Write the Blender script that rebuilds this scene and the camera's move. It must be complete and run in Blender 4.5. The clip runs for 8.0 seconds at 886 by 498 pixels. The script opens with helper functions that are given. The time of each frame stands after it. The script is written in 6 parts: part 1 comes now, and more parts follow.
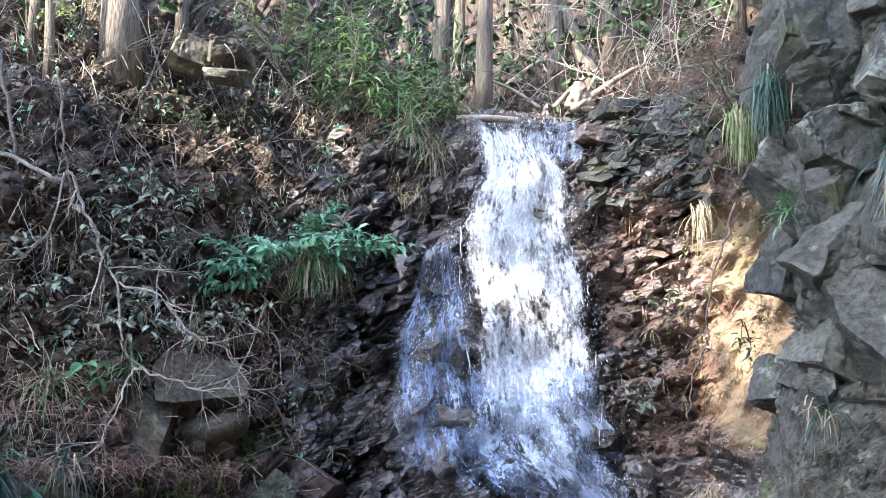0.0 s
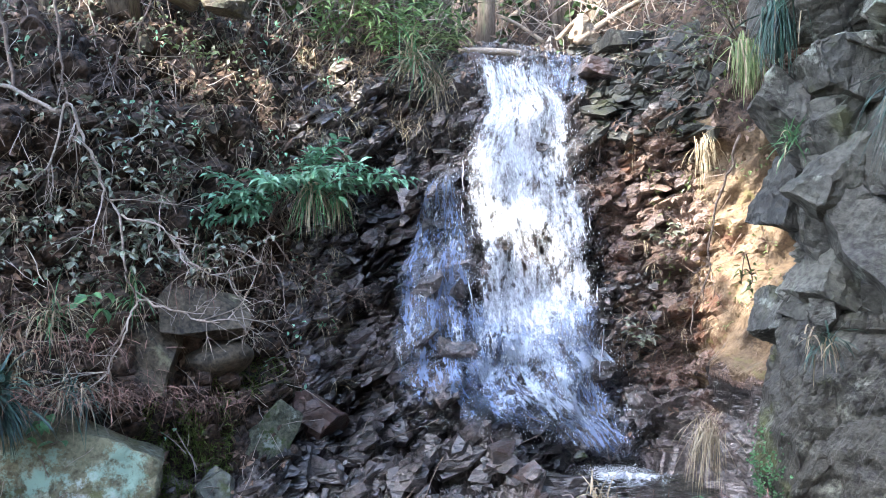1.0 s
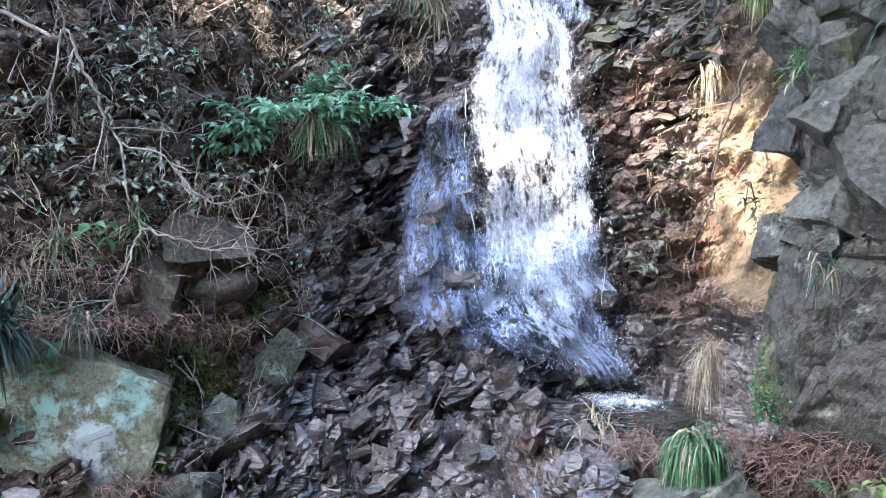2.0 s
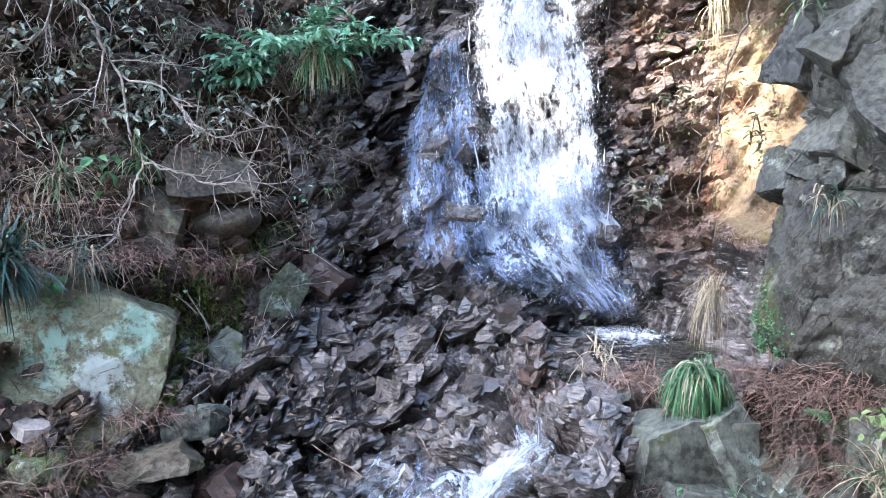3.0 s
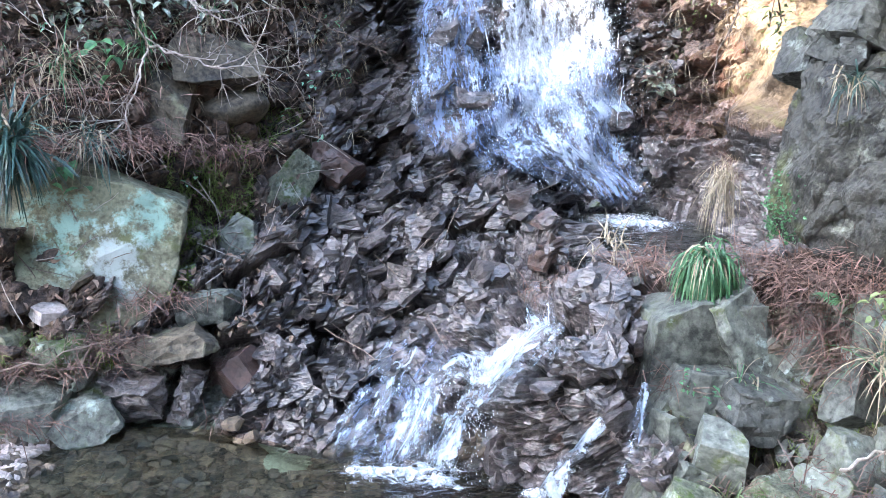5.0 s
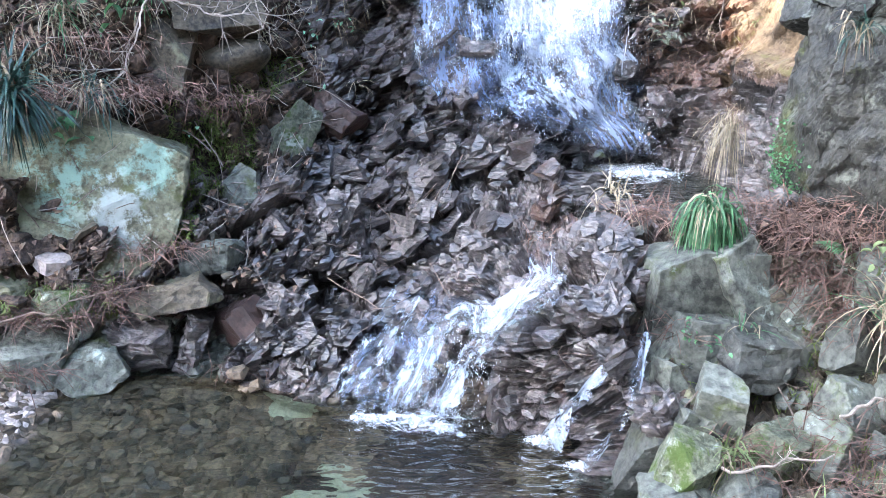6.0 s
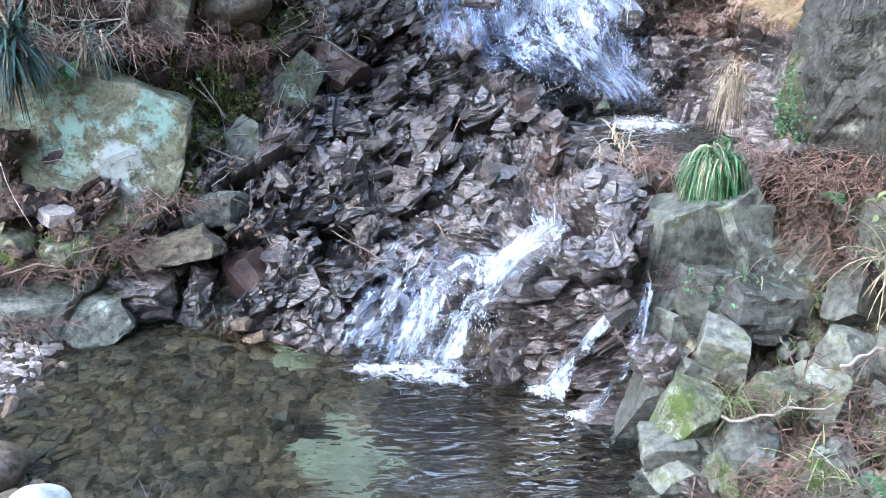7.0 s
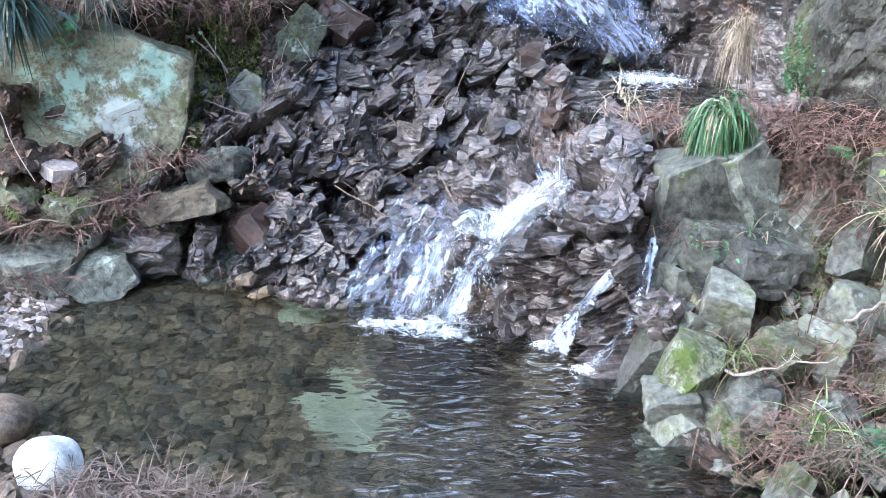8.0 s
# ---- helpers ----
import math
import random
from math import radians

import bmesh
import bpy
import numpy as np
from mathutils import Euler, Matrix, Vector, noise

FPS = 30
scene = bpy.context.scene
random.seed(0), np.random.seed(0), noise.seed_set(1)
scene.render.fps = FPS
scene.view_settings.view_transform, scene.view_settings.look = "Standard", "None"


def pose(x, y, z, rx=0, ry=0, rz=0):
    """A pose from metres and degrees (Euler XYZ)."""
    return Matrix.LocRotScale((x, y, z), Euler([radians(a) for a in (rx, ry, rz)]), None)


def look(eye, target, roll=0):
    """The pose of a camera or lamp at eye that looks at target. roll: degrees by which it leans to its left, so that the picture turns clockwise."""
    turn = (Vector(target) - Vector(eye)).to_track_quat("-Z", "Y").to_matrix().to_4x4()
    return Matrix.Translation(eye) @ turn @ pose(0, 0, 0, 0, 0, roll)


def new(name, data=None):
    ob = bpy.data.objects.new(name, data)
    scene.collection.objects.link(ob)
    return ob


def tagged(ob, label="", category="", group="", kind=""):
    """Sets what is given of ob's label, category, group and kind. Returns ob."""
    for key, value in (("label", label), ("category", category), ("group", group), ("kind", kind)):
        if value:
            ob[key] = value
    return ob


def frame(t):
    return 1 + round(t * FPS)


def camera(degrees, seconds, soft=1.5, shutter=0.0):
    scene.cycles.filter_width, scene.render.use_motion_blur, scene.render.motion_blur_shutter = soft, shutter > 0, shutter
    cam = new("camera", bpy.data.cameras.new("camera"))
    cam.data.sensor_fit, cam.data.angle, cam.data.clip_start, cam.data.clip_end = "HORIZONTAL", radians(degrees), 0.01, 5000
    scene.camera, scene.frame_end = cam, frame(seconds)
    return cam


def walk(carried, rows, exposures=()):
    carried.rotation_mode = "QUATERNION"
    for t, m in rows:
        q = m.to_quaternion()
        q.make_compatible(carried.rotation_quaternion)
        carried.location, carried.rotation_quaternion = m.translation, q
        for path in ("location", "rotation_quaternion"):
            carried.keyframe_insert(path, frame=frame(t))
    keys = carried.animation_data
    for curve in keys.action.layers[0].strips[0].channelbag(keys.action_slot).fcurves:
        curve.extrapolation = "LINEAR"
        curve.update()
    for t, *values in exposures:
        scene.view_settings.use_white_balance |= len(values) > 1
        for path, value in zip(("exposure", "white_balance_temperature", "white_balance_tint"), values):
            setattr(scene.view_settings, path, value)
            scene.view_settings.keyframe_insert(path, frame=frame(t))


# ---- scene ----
cam = camera(52.0, 8.0, soft=0.65)
ROWS = [
    (0.0, 0.000, 0.000, 2.150, 93.00, 0.00, 0.00),
    (0.5, -0.004, 0.001, 2.129, 91.24, 0.00, 0.02),
    (1.0, -0.012, 0.002, 2.105, 89.29, 0.01, 0.01),
    (1.5, -0.020, 0.004, 2.088, 87.20, 0.03, 0.00),
    (3.0, -0.032, 0.007, 2.048, 81.33, 0.15, 0.18),
    (3.5, -0.037, 0.010, 2.035, 79.50, 0.17, 0.23),
    (4.0, -0.044, 0.012, 2.020, 77.82, 0.18, 0.35),
    (4.5, -0.048, 0.011, 2.009, 76.25, 0.22, 0.50),
    (6.0, -0.045, 0.005, 1.981, 71.83, 0.38, 0.84),
    (6.5, -0.044, 0.002, 1.970, 70.43, 0.42, 0.91),
    (7.0, -0.041, 0.000, 1.962, 69.05, 0.49, 1.06),
    (7.5, -0.042, -0.001, 1.953, 67.70, 0.54, 1.18),
    (8.0, -0.045, -0.001, 1.945, 66.46, 0.56, 1.27),
]
walk(cam, [(t, pose(*place)) for t, *place in ROWS], [(0.0, 3.88, 6400, 10), (2.0, 4.04, 6400, 10), (4.5, 4.46, 6300, 9), (8.0, 4.54, 6500, 9)])

# ---- world, sun and exposure ----
SUN = Vector((-0.60, -0.36, 0.71)).normalized()
world = bpy.data.worlds.new("world")
scene.world = world
world.use_nodes = True
sky = world.node_tree.nodes.new("ShaderNodeTexSky")
sky.sky_type, sky.sun_disc = "NISHITA", False
sky.dust_density, sky.ozone_density = 1.3, 1.3
sky.sun_elevation = math.asin(SUN.z)
sky.sun_rotation = math.atan2(SUN.x, SUN.y)
back = world.node_tree.nodes["Background"]
back.inputs["Strength"].default_value = 0.12
world.node_tree.links.new(sky.outputs[0], back.inputs["Color"])
sun = new("sun", bpy.data.lights.new("sun", "SUN"))
sun.data.energy, sun.data.angle, sun.data.color = 2.0, radians(0.6), (1.0, 0.93, 0.82)
sun.matrix_world = look(SUN * 30, (0, 0, 0))

# ---- materials ----


def material(name, low, high, scale=6.0, rough=(0.55, 0.9), bump=0.4, fine=40.0, spot=None, spot_scale=3.0, spot_cut=0.55,
             vary=0.0, stretch=(1, 1, 1), through_light=0.0, spot2=None, spot2_scale=5.0, spot2_cut=0.6, spec=0.5, coat=0.0, chips=0.0, coat_ior=1.5, coat_rough=0.22, patches=()):
    """A surface of two colours mixed by noise at two scales, with up to two kinds of patches on it, relief, and a share of light let through."""
    m = bpy.data.materials.new(name)
    m.use_nodes = True
    nodes, links = m.node_tree.nodes, m.node_tree.links
    bsdf = nodes["Principled BSDF"]
    where = nodes.new("ShaderNodeNewGeometry")
    info = nodes.new("ShaderNodeObjectInfo")
    shift = nodes.new("ShaderNodeVectorMath")
    shift.operation = "MULTIPLY"
    shift.inputs[1].default_value = stretch
    links.new(where.outputs["Position"], shift.inputs[0])

    def noise_at(size, detail=6.0, rough_share=0.6):
        n = nodes.new("ShaderNodeTexNoise")
        n.inputs["Scale"].default_value, n.inputs["Detail"].default_value, n.inputs["Roughness"].default_value = size, detail, rough_share
        links.new(shift.outputs[0], n.inputs["Vector"])
        return n.outputs["Fac"]

    def ramp(value, lo, hi):
        r = nodes.new("ShaderNodeMapRange")
        r.inputs["From Min"].default_value, r.inputs["From Max"].default_value = lo, hi
        links.new(value, r.inputs["Value"])
        return r.outputs["Result"]

    def mixed(fac, a, b):
        x = nodes.new("ShaderNodeMix")
        x.data_type = "RGBA"
        links.new(fac, x.inputs["Factor"])
        for socket, value in ((x.inputs[6], a), (x.inputs[7], b)):
            if isinstance(value, tuple):
                socket.default_value = (*value, 1)
            else:
                links.new(value, socket)
        return x.outputs[2]

    coarse, grain = noise_at(scale), noise_at(fine, 4.0)
    both = nodes.new("ShaderNodeMath")
    both.operation = "MULTIPLY_ADD"
    both.inputs[1].default_value = 0.6
    links.new(grain, both.inputs[0])
    half = nodes.new("ShaderNodeMath")
    half.operation = "MULTIPLY"
    half.inputs[1].default_value = 0.6
    links.new(coarse, half.inputs[0])
    links.new(half.outputs[0], both.inputs[2])
    colour = mixed(ramp(both.outputs[0], 0.46, 0.73), low, high)
    for patch, size, cut in ((spot, spot_scale, spot_cut), (spot2, spot2_scale, spot2_cut)):
        if patch:
            colour = mixed(ramp(noise_at(size, 8.0, 0.7), cut, cut + 0.08), colour, patch)
    for centre, reach, patch in patches:
        away = nodes.new("ShaderNodeVectorMath")
        away.operation = "DISTANCE"
        away.inputs[1].default_value = centre
        links.new(where.outputs["Position"], away.inputs[0])
        ragged = nodes.new("ShaderNodeMath")
        ragged.operation = "MULTIPLY_ADD"
        ragged.inputs[1].default_value = -3.2 * reach
        links.new(noise_at(8.0, 10.0, 0.78), ragged.inputs[0])
        links.new(away.outputs["Value"], ragged.inputs[2])
        cover = ramp(ragged.outputs[0], reach * -0.75, reach * -1.05)
        cover.node.inputs["To Max"].default_value = 0.8
        colour = mixed(cover, colour, patch)
    if vary:
        hue = nodes.new("ShaderNodeHueSaturation")
        add = nodes.new("ShaderNodeMath")
        links.new(where.outputs["Random Per Island"], add.inputs[0])
        links.new(info.outputs["Random"], add.inputs[1])
        links.new(ramp(add.outputs[0], 0.0, 2.0), hue.inputs["Value"])
        hue.inputs["Value"].links[0].from_node.inputs["To Min"].default_value = 1 - vary
        hue.inputs["Value"].links[0].from_node.inputs["To Max"].default_value = 1 + vary
        links.new(colour, hue.inputs["Color"])
        colour = hue.outputs["Color"]
    links.new(colour, bsdf.inputs["Base Color"])
    r = ramp(coarse, 0.3, 0.7)
    r.node.inputs["To Min"].default_value, r.node.inputs["To Max"].default_value = rough
    links.new(r, bsdf.inputs["Roughness"])
    bsdf.inputs["Specular IOR Level"].default_value = spec
    bsdf.inputs["Coat Weight"].default_value = coat
    bsdf.inputs["Coat Roughness"].default_value = coat_rough
    bsdf.inputs["Coat IOR"].default_value = coat_ior
    if bump:
        b = nodes.new("ShaderNodeBump")
        b.inputs["Strength"].default_value, b.inputs["Distance"].default_value = bump, 0.02
        links.new(both.outputs[0], b.inputs["Height"])
        if chips:
            bed = nodes.new("ShaderNodeMapping")
            bed.inputs["Rotation"].default_value = (radians(-20), radians(28), 0)
            bed.inputs["Scale"].default_value = (1, 1, 2.6)
            links.new(where.outputs["Position"], bed.inputs["Vector"])
            last = b
            for size, height in ((chips, 0.018), (chips * 2.7, 0.008)):
                cells = nodes.new("ShaderNodeTexVoronoi")
                cells.inputs["Scale"].default_value = size
                links.new(bed.outputs[0], cells.inputs["Vector"])
                tall = nodes.new("ShaderNodeMath")
                tall.operation = "MULTIPLY_ADD"
                tall.inputs[1].default_value = -1.0
                links.new(cells.outputs["Distance"], tall.inputs[0])
                links.new(cells.outputs["Color"], tall.inputs[2])
                more = nodes.new("ShaderNodeBump")
                more.inputs["Strength"].default_value, more.inputs["Distance"].default_value = 0.55, height
                links.new(tall.outputs[0], more.inputs["Height"])
                links.new(last.outputs[0], more.inputs["Normal"])
                last = more
            b = last
        links.new(b.outputs[0], bsdf.inputs["Normal"])
        links.new(b.outputs[0], bsdf.inputs["Coat Normal"])
    if through_light:
        t = nodes.new("ShaderNodeBsdfTranslucent")
        links.new(colour, t.inputs["Color"])
        x = nodes.new("ShaderNodeMixShader")
        x.inputs[0].default_value = through_light
        links.new(bsdf.outputs[0], x.inputs[1])
        links.new(t.outputs[0], x.inputs[2])
        links.new(x.outputs[0], nodes["Material Output"].inputs["Surface"])
    return m


WET = material("wet_rock", (0.010, 0.0082, 0.0075), (0.155, 0.127, 0.115), 3.0, (0.3, 0.6), 0.6, 34, spot=(0.085, 0.046, 0.031), spot_scale=2.0, spot_cut=0.57, spot2=(0.012, 0.0095, 0.0088), spot2_scale=1.6, spot2_cut=0.53, vary=0.6, spec=0.5, coat=0.75, coat_ior=1.52, coat_rough=0.22, chips=12)
SOIL = material("leafy_soil", (0.008, 0.005, 0.0036), (0.10, 0.064, 0.045), 5, (0.75, 0.95), 1.0, 40, spot=(0.032, 0.034, 0.013), spot_scale=2.2, spot_cut=0.58)
BROWN_ROCK = material("red_brown_rock", (0.03, 0.02, 0.016), (0.26, 0.178, 0.14), 5, (0.25, 0.6), 0.8, 55, spot=(0.16, 0.08, 0.05), spot_cut=0.57, vary=0.4, coat=0.3, chips=12)
BED = material("pool_bed", (0.03, 0.021, 0.014), (0.20, 0.145, 0.092), 7, (0.4, 0.8), 0.6, 40, spot=(0.045, 0.036, 0.024), spot_scale=4, vary=0.6)
SAND = material("pool_sand", (0.20, 0.21, 0.15), (0.32, 0.33, 0.24), 5, (0.6, 0.9), 0.3, 60)
OCHRE = material("dry_slope", (0.07, 0.045, 0.027), (0.22, 0.155, 0.095), 5, (0.6, 0.95), 0.8, 45, spot=(0.10, 0.045, 0.025), spot_cut=0.56, spot2=(0.15, 0.145, 0.05), spot2_scale=2.5, spot2_cut=0.6)
CRAG = material("grey_crag", (0.010, 0.010, 0.0085), (0.088, 0.089, 0.075), 4.5, (0.55, 0.85), 1.0, 40, spot=(0.30, 0.33, 0.285), spot_scale=2.6, spot_cut=0.58, spot2=(0.045, 0.05, 0.023), spot2_scale=2.2, spot2_cut=0.55, vary=0.5)
CRAG_FACE = material("crag_face", (0.008, 0.0075, 0.006), (0.066, 0.063, 0.05), 7, (0.5, 0.85), 0.9, 45, spot=(0.075, 0.085, 0.032), spot_scale=2.2, spot_cut=0.53, spot2=(0.16, 0.165, 0.13), spot2_scale=5, spot2_cut=0.58)
MOSSY = material("mossy_rock", (0.035, 0.04, 0.022), (0.16, 0.165, 0.11), 9, (0.7, 0.95), 0.9, 60, spot=(0.05, 0.075, 0.015), spot_scale=9, spot_cut=0.5, spot2=(0.30, 0.33, 0.28), spot2_scale=6, spot2_cut=0.58, vary=0.25)
LICHEN = material("lichen_rock", (0.05, 0.048, 0.028), (0.20, 0.195, 0.125), 4.0, (0.75, 0.95), 0.6, 45, spot=(0.085, 0.092, 0.035), spot_scale=5.0, spot_cut=0.56, spot2=(0.25, 0.30, 0.235), spot2_scale=4.5, spot2_cut=0.57, patches=(((-1.90, 4.05, 0.95), 0.26, (0.23, 0.375, 0.315)), ((-2.08, 4.0, 0.80), 0.2, (0.17, 0.19, 0.12)), ((-1.52, 4.15, 1.0), 0.2, (0.23, 0.365, 0.30)), ((-1.66, 4.05, 0.78), 0.28, (0.34, 0.375, 0.355)), ((-1.80, 4.0, 0.66), 0.2, (0.36, 0.40, 0.37))))
GREEN_ROCK = material("greenish_rock", (0.026, 0.027, 0.022), (0.19, 0.20, 0.162), 3.2, (0.55, 0.85), 0.9, 28, spot=(0.07, 0.085, 0.022), spot_scale=3.2, spot_cut=0.55, spot2=(0.37, 0.44, 0.39), spot2_scale=3.6, spot2_cut=0.60, vary=0.45)
DARK_BLOCK = material("dark_block", (0.018, 0.014, 0.009), (0.13, 0.105, 0.07), 5.0, (0.6, 0.9), 0.6, 45, spot=(0.17, 0.165, 0.10), spot_scale=4, spot_cut=0.57, vary=0.3)
PALE = material("pale_pebble", (0.20, 0.163, 0.143), (0.45, 0.385, 0.345), 8.0, (0.6, 0.9), 0.3, 60, vary=0.5)
WHITE = material("white_stone", (0.42, 0.42, 0.40), (0.72, 0.72, 0.71), 6.0, (0.6, 0.9), 0.25, 60)
RUST = material("rusty_rock", (0.04, 0.024, 0.019), (0.095, 0.055, 0.043), 6.0, (0.35, 0.7), 0.5, 50)
MOSS = material("moss", (0.06, 0.09, 0.016), (0.20, 0.26, 0.07), 16.0, (0.9, 1.0), 1.0, 120)
NEEDLES = material("dead_needles", (0.06, 0.034, 0.025), (0.22, 0.13, 0.098), 12.0, (0.7, 0.95), 0.0, vary=0.6)
LITTER = material("dead_leaves", (0.11, 0.064, 0.042), (0.34, 0.235, 0.17), 9.0, (0.5, 0.9), 0.0, vary=0.6, through_light=0.15)
STRAW = material("dead_grass", (0.20, 0.16, 0.10), (0.42, 0.35, 0.24), 9.0, (0.6, 0.9), 0.0, vary=0.5, through_light=0.2)
SEDGE = material("sedge_green", (0.035, 0.11, 0.045), (0.12, 0.28, 0.12), 14.0, (0.3, 0.6), 0.0, vary=0.45, through_light=0.25)
DARKSEDGE = material("dark_sedge", (0.012, 0.03, 0.022), (0.045, 0.10, 0.075), 14.0, (0.25, 0.5), 0.0, vary=0.5, through_light=0.15)
LEAF = material("green_leaf", (0.14, 0.33, 0.19), (0.33, 0.57, 0.39), 14.0, (0.12, 0.3), 0.0, vary=0.4, through_light=0.3)
BAMBOO = material("bamboo_leaf", (0.075, 0.15, 0.05), (0.22, 0.33, 0.13), 14.0, (0.25, 0.5), 0.0, vary=0.5, through_light=0.3)
SUNLEAF = material("light_green_leaf", (0.11, 0.17, 0.06), (0.27, 0.33, 0.14), 14.0, (0.3, 0.6), 0.0, vary=0.4, through_light=0.35)
DARKLEAF = material("glossy_dark_leaf", (0.085, 0.095, 0.065), (0.24, 0.26, 0.195), 14.0, (0.15, 0.3), 0.0, vary=0.5, through_light=0.1)
CANOPY = material("cedar_foliage", (0.02, 0.045, 0.012), (0.06, 0.10, 0.03), 10.0, (0.6, 0.9), 0.0, vary=0.4)
TWIG = material("pale_twig", (0.16, 0.13, 0.105), (0.35, 0.30, 0.255), 20.0, (0.6, 0.9), 0.2, vary=0.3)
VINE = material("brown_vine", (0.08, 0.055, 0.04), (0.20, 0.15, 0.12), 20.0, (0.6, 0.9), 0.2, vary=0.3)
BARK = material("cedar_bark", (0.06, 0.046, 0.034), (0.27, 0.215, 0.165), 9.0, (0.8, 0.95), 1.0, 40, stretch=(3, 3, 0.3), spot=(0.12, 0.14, 0.075), spot_scale=1.5, spot_cut=0.56)
LOG = material("fallen_log", (0.22, 0.16, 0.11), (0.50, 0.40, 0.30), 12.0, (0.7, 0.9), 0.5, 50, stretch=(0.4, 3, 3))


def water_material(name, white, cut, soft, most, streak, gloss=0.25):
    """Falling water: a light-scattering film, broken into streaks and drops, thinning out to nothing at its edges."""
    m = bpy.data.materials.new(name)
    m.use_nodes = True
    nodes, links = m.node_tree.nodes, m.node_tree.links
    bsdf = nodes["Principled BSDF"]
    bsdf.inputs["Base Color"].default_value = (*white, 1)
    bsdf.inputs["Roughness"].default_value = gloss
    uv = nodes.new("ShaderNodeUVMap")
    total = None
    for (across, along), share in zip(streak, (0.45, 0.35, 0.20)):
        fit = nodes.new("ShaderNodeVectorMath")
        fit.operation = "MULTIPLY"
        fit.inputs[1].default_value = (across, along, 1)
        links.new(uv.outputs[0], fit.inputs[0])
        n = nodes.new("ShaderNodeTexNoise")
        n.inputs["Scale"].default_value, n.inputs["Detail"].default_value, n.inputs["Roughness"].default_value = 1.0, 2.0, 0.55
        links.new(fit.outputs[0], n.inputs["Vector"])
        add = nodes.new("ShaderNodeMath")
        add.operation = "MULTIPLY_ADD"
        add.inputs[1].default_value = share
        add.inputs[2].default_value = 0.0
        links.new(n.outputs["Fac"], add.inputs[0])
        if total:
            links.new(total, add.inputs[2])
        total = add.outputs[0]
    cover = nodes.new("ShaderNodeAttribute")
    cover.attribute_name = "cover"
    thin = nodes.new("ShaderNodeMath")
    thin.operation = "MULTIPLY_ADD"
    thin.inputs[1].default_value = 0.3
    links.new(cover.outputs["Fac"], thin.inputs[0])
    links.new(total, thin.inputs[2])
    r = nodes.new("ShaderNodeMapRange")
    r.inputs["From Min"].default_value, r.inputs["From Max"].default_value = cut + 0.3, cut + 0.3 + soft
    r.inputs["To Max"].default_value = most
    links.new(thin.outputs[0], r.inputs["Value"])
    t = nodes.new("ShaderNodeBsdfTranslucent")
    t.inputs["Color"].default_value = (*white, 1)
    film = nodes.new("ShaderNodeMixShader")
    film.inputs[0].default_value = 0.35
    links.new(bsdf.outputs[0], film.inputs[1])
    links.new(t.outputs[0], film.inputs[2])
    gap = nodes.new("ShaderNodeBsdfTransparent")
    x = nodes.new("ShaderNodeMixShader")
    links.new(r.outputs["Result"], x.inputs[0])
    links.new(gap.outputs[0], x.inputs[1])
    links.new(film.outputs[0], x.inputs[2])
    links.new(x.outputs[0], nodes["Material Output"].inputs["Surface"])
    return m


FALL = water_material("falling_water", (0.86, 0.89, 0.93), 0.40, 0.20, 0.95, ((14, 4.5), (52, 20), (150, 90)))
# the blue of the reflected sky is put into this film's base colour
THIN = water_material("thin_water_sky_tint", (0.40, 0.49, 0.70), 0.405, 0.16, 0.5, ((22, 5), (80, 20), (220, 70)), 0.12)
SPREAD = water_material("spreading_water", (0.60, 0.68, 0.80), 0.45, 0.14, 0.85, ((9, 5), (38, 18), (140, 80)))
BROOK = water_material("brook_water", (0.58, 0.66, 0.76), 0.385, 0.22, 0.85, ((12, 3.5), (48, 14), (150, 60)))
STRAND = water_material("water_strand", (0.86, 0.89, 0.93), 0.30, 0.2, 0.9, ((40, 9), (120, 30), (260, 120)))
FOAM = water_material("foam", (0.76, 0.81, 0.87), 0.40, 0.2, 0.9, ((18, 18), (60, 60), (200, 200)))
SPRAY = water_material("spray", (0.9, 0.92, 0.95), -1.0, 0.1, 1.0, ((1, 1), (1, 1), (1, 1)))

POOL = bpy.data.materials.new("pool_water")
POOL.use_nodes = True
_n, _l = POOL.node_tree.nodes, POOL.node_tree.links
_n.remove(_n["Principled BSDF"])
_clear, _gloss, _mix, _fres = (_n.new("ShaderNode" + k) for k in ("BsdfRefraction", "BsdfGlossy", "MixShader", "Fresnel"))
_clear.inputs["Color"].default_value = (0.86, 0.92, 0.87, 1)
_clear.inputs["IOR"].default_value, _clear.inputs["Roughness"].default_value = 1.33, 0.02
_gloss.inputs["Roughness"].default_value = 0.04
_fres.inputs["IOR"].default_value = 1.33
_bump, _wave, _map, _geo, _xyz, _calm, _amp = (_n.new("ShaderNode" + k) for k in ("Bump", "TexNoise", "VectorMath", "NewGeometry", "SeparateXYZ", "MapRange", "Math"))
_map.operation, _amp.operation = "MULTIPLY", "MULTIPLY"
_map.inputs[1].default_value = (5.5, 13.0, 1.0)
_wave.inputs["Scale"].default_value, _wave.inputs["Detail"].default_value, _wave.inputs["Distortion"].default_value = 1.2, 1.0, 0.7
_calm.inputs["From Min"].default_value, _calm.inputs["From Max"].default_value = -0.7, 0.35
_calm.inputs["To Min"].default_value, _calm.inputs["To Max"].default_value = 0.04, 1.0
_bump.inputs["Strength"].default_value, _bump.inputs["Distance"].default_value = 1.0, 0.16
_l.new(_geo.outputs["Position"], _map.inputs[0])
_l.new(_geo.outputs["Position"], _xyz.inputs[0])
_l.new(_xyz.outputs["X"], _calm.inputs["Value"])
_l.new(_map.outputs[0], _wave.inputs["Vector"])
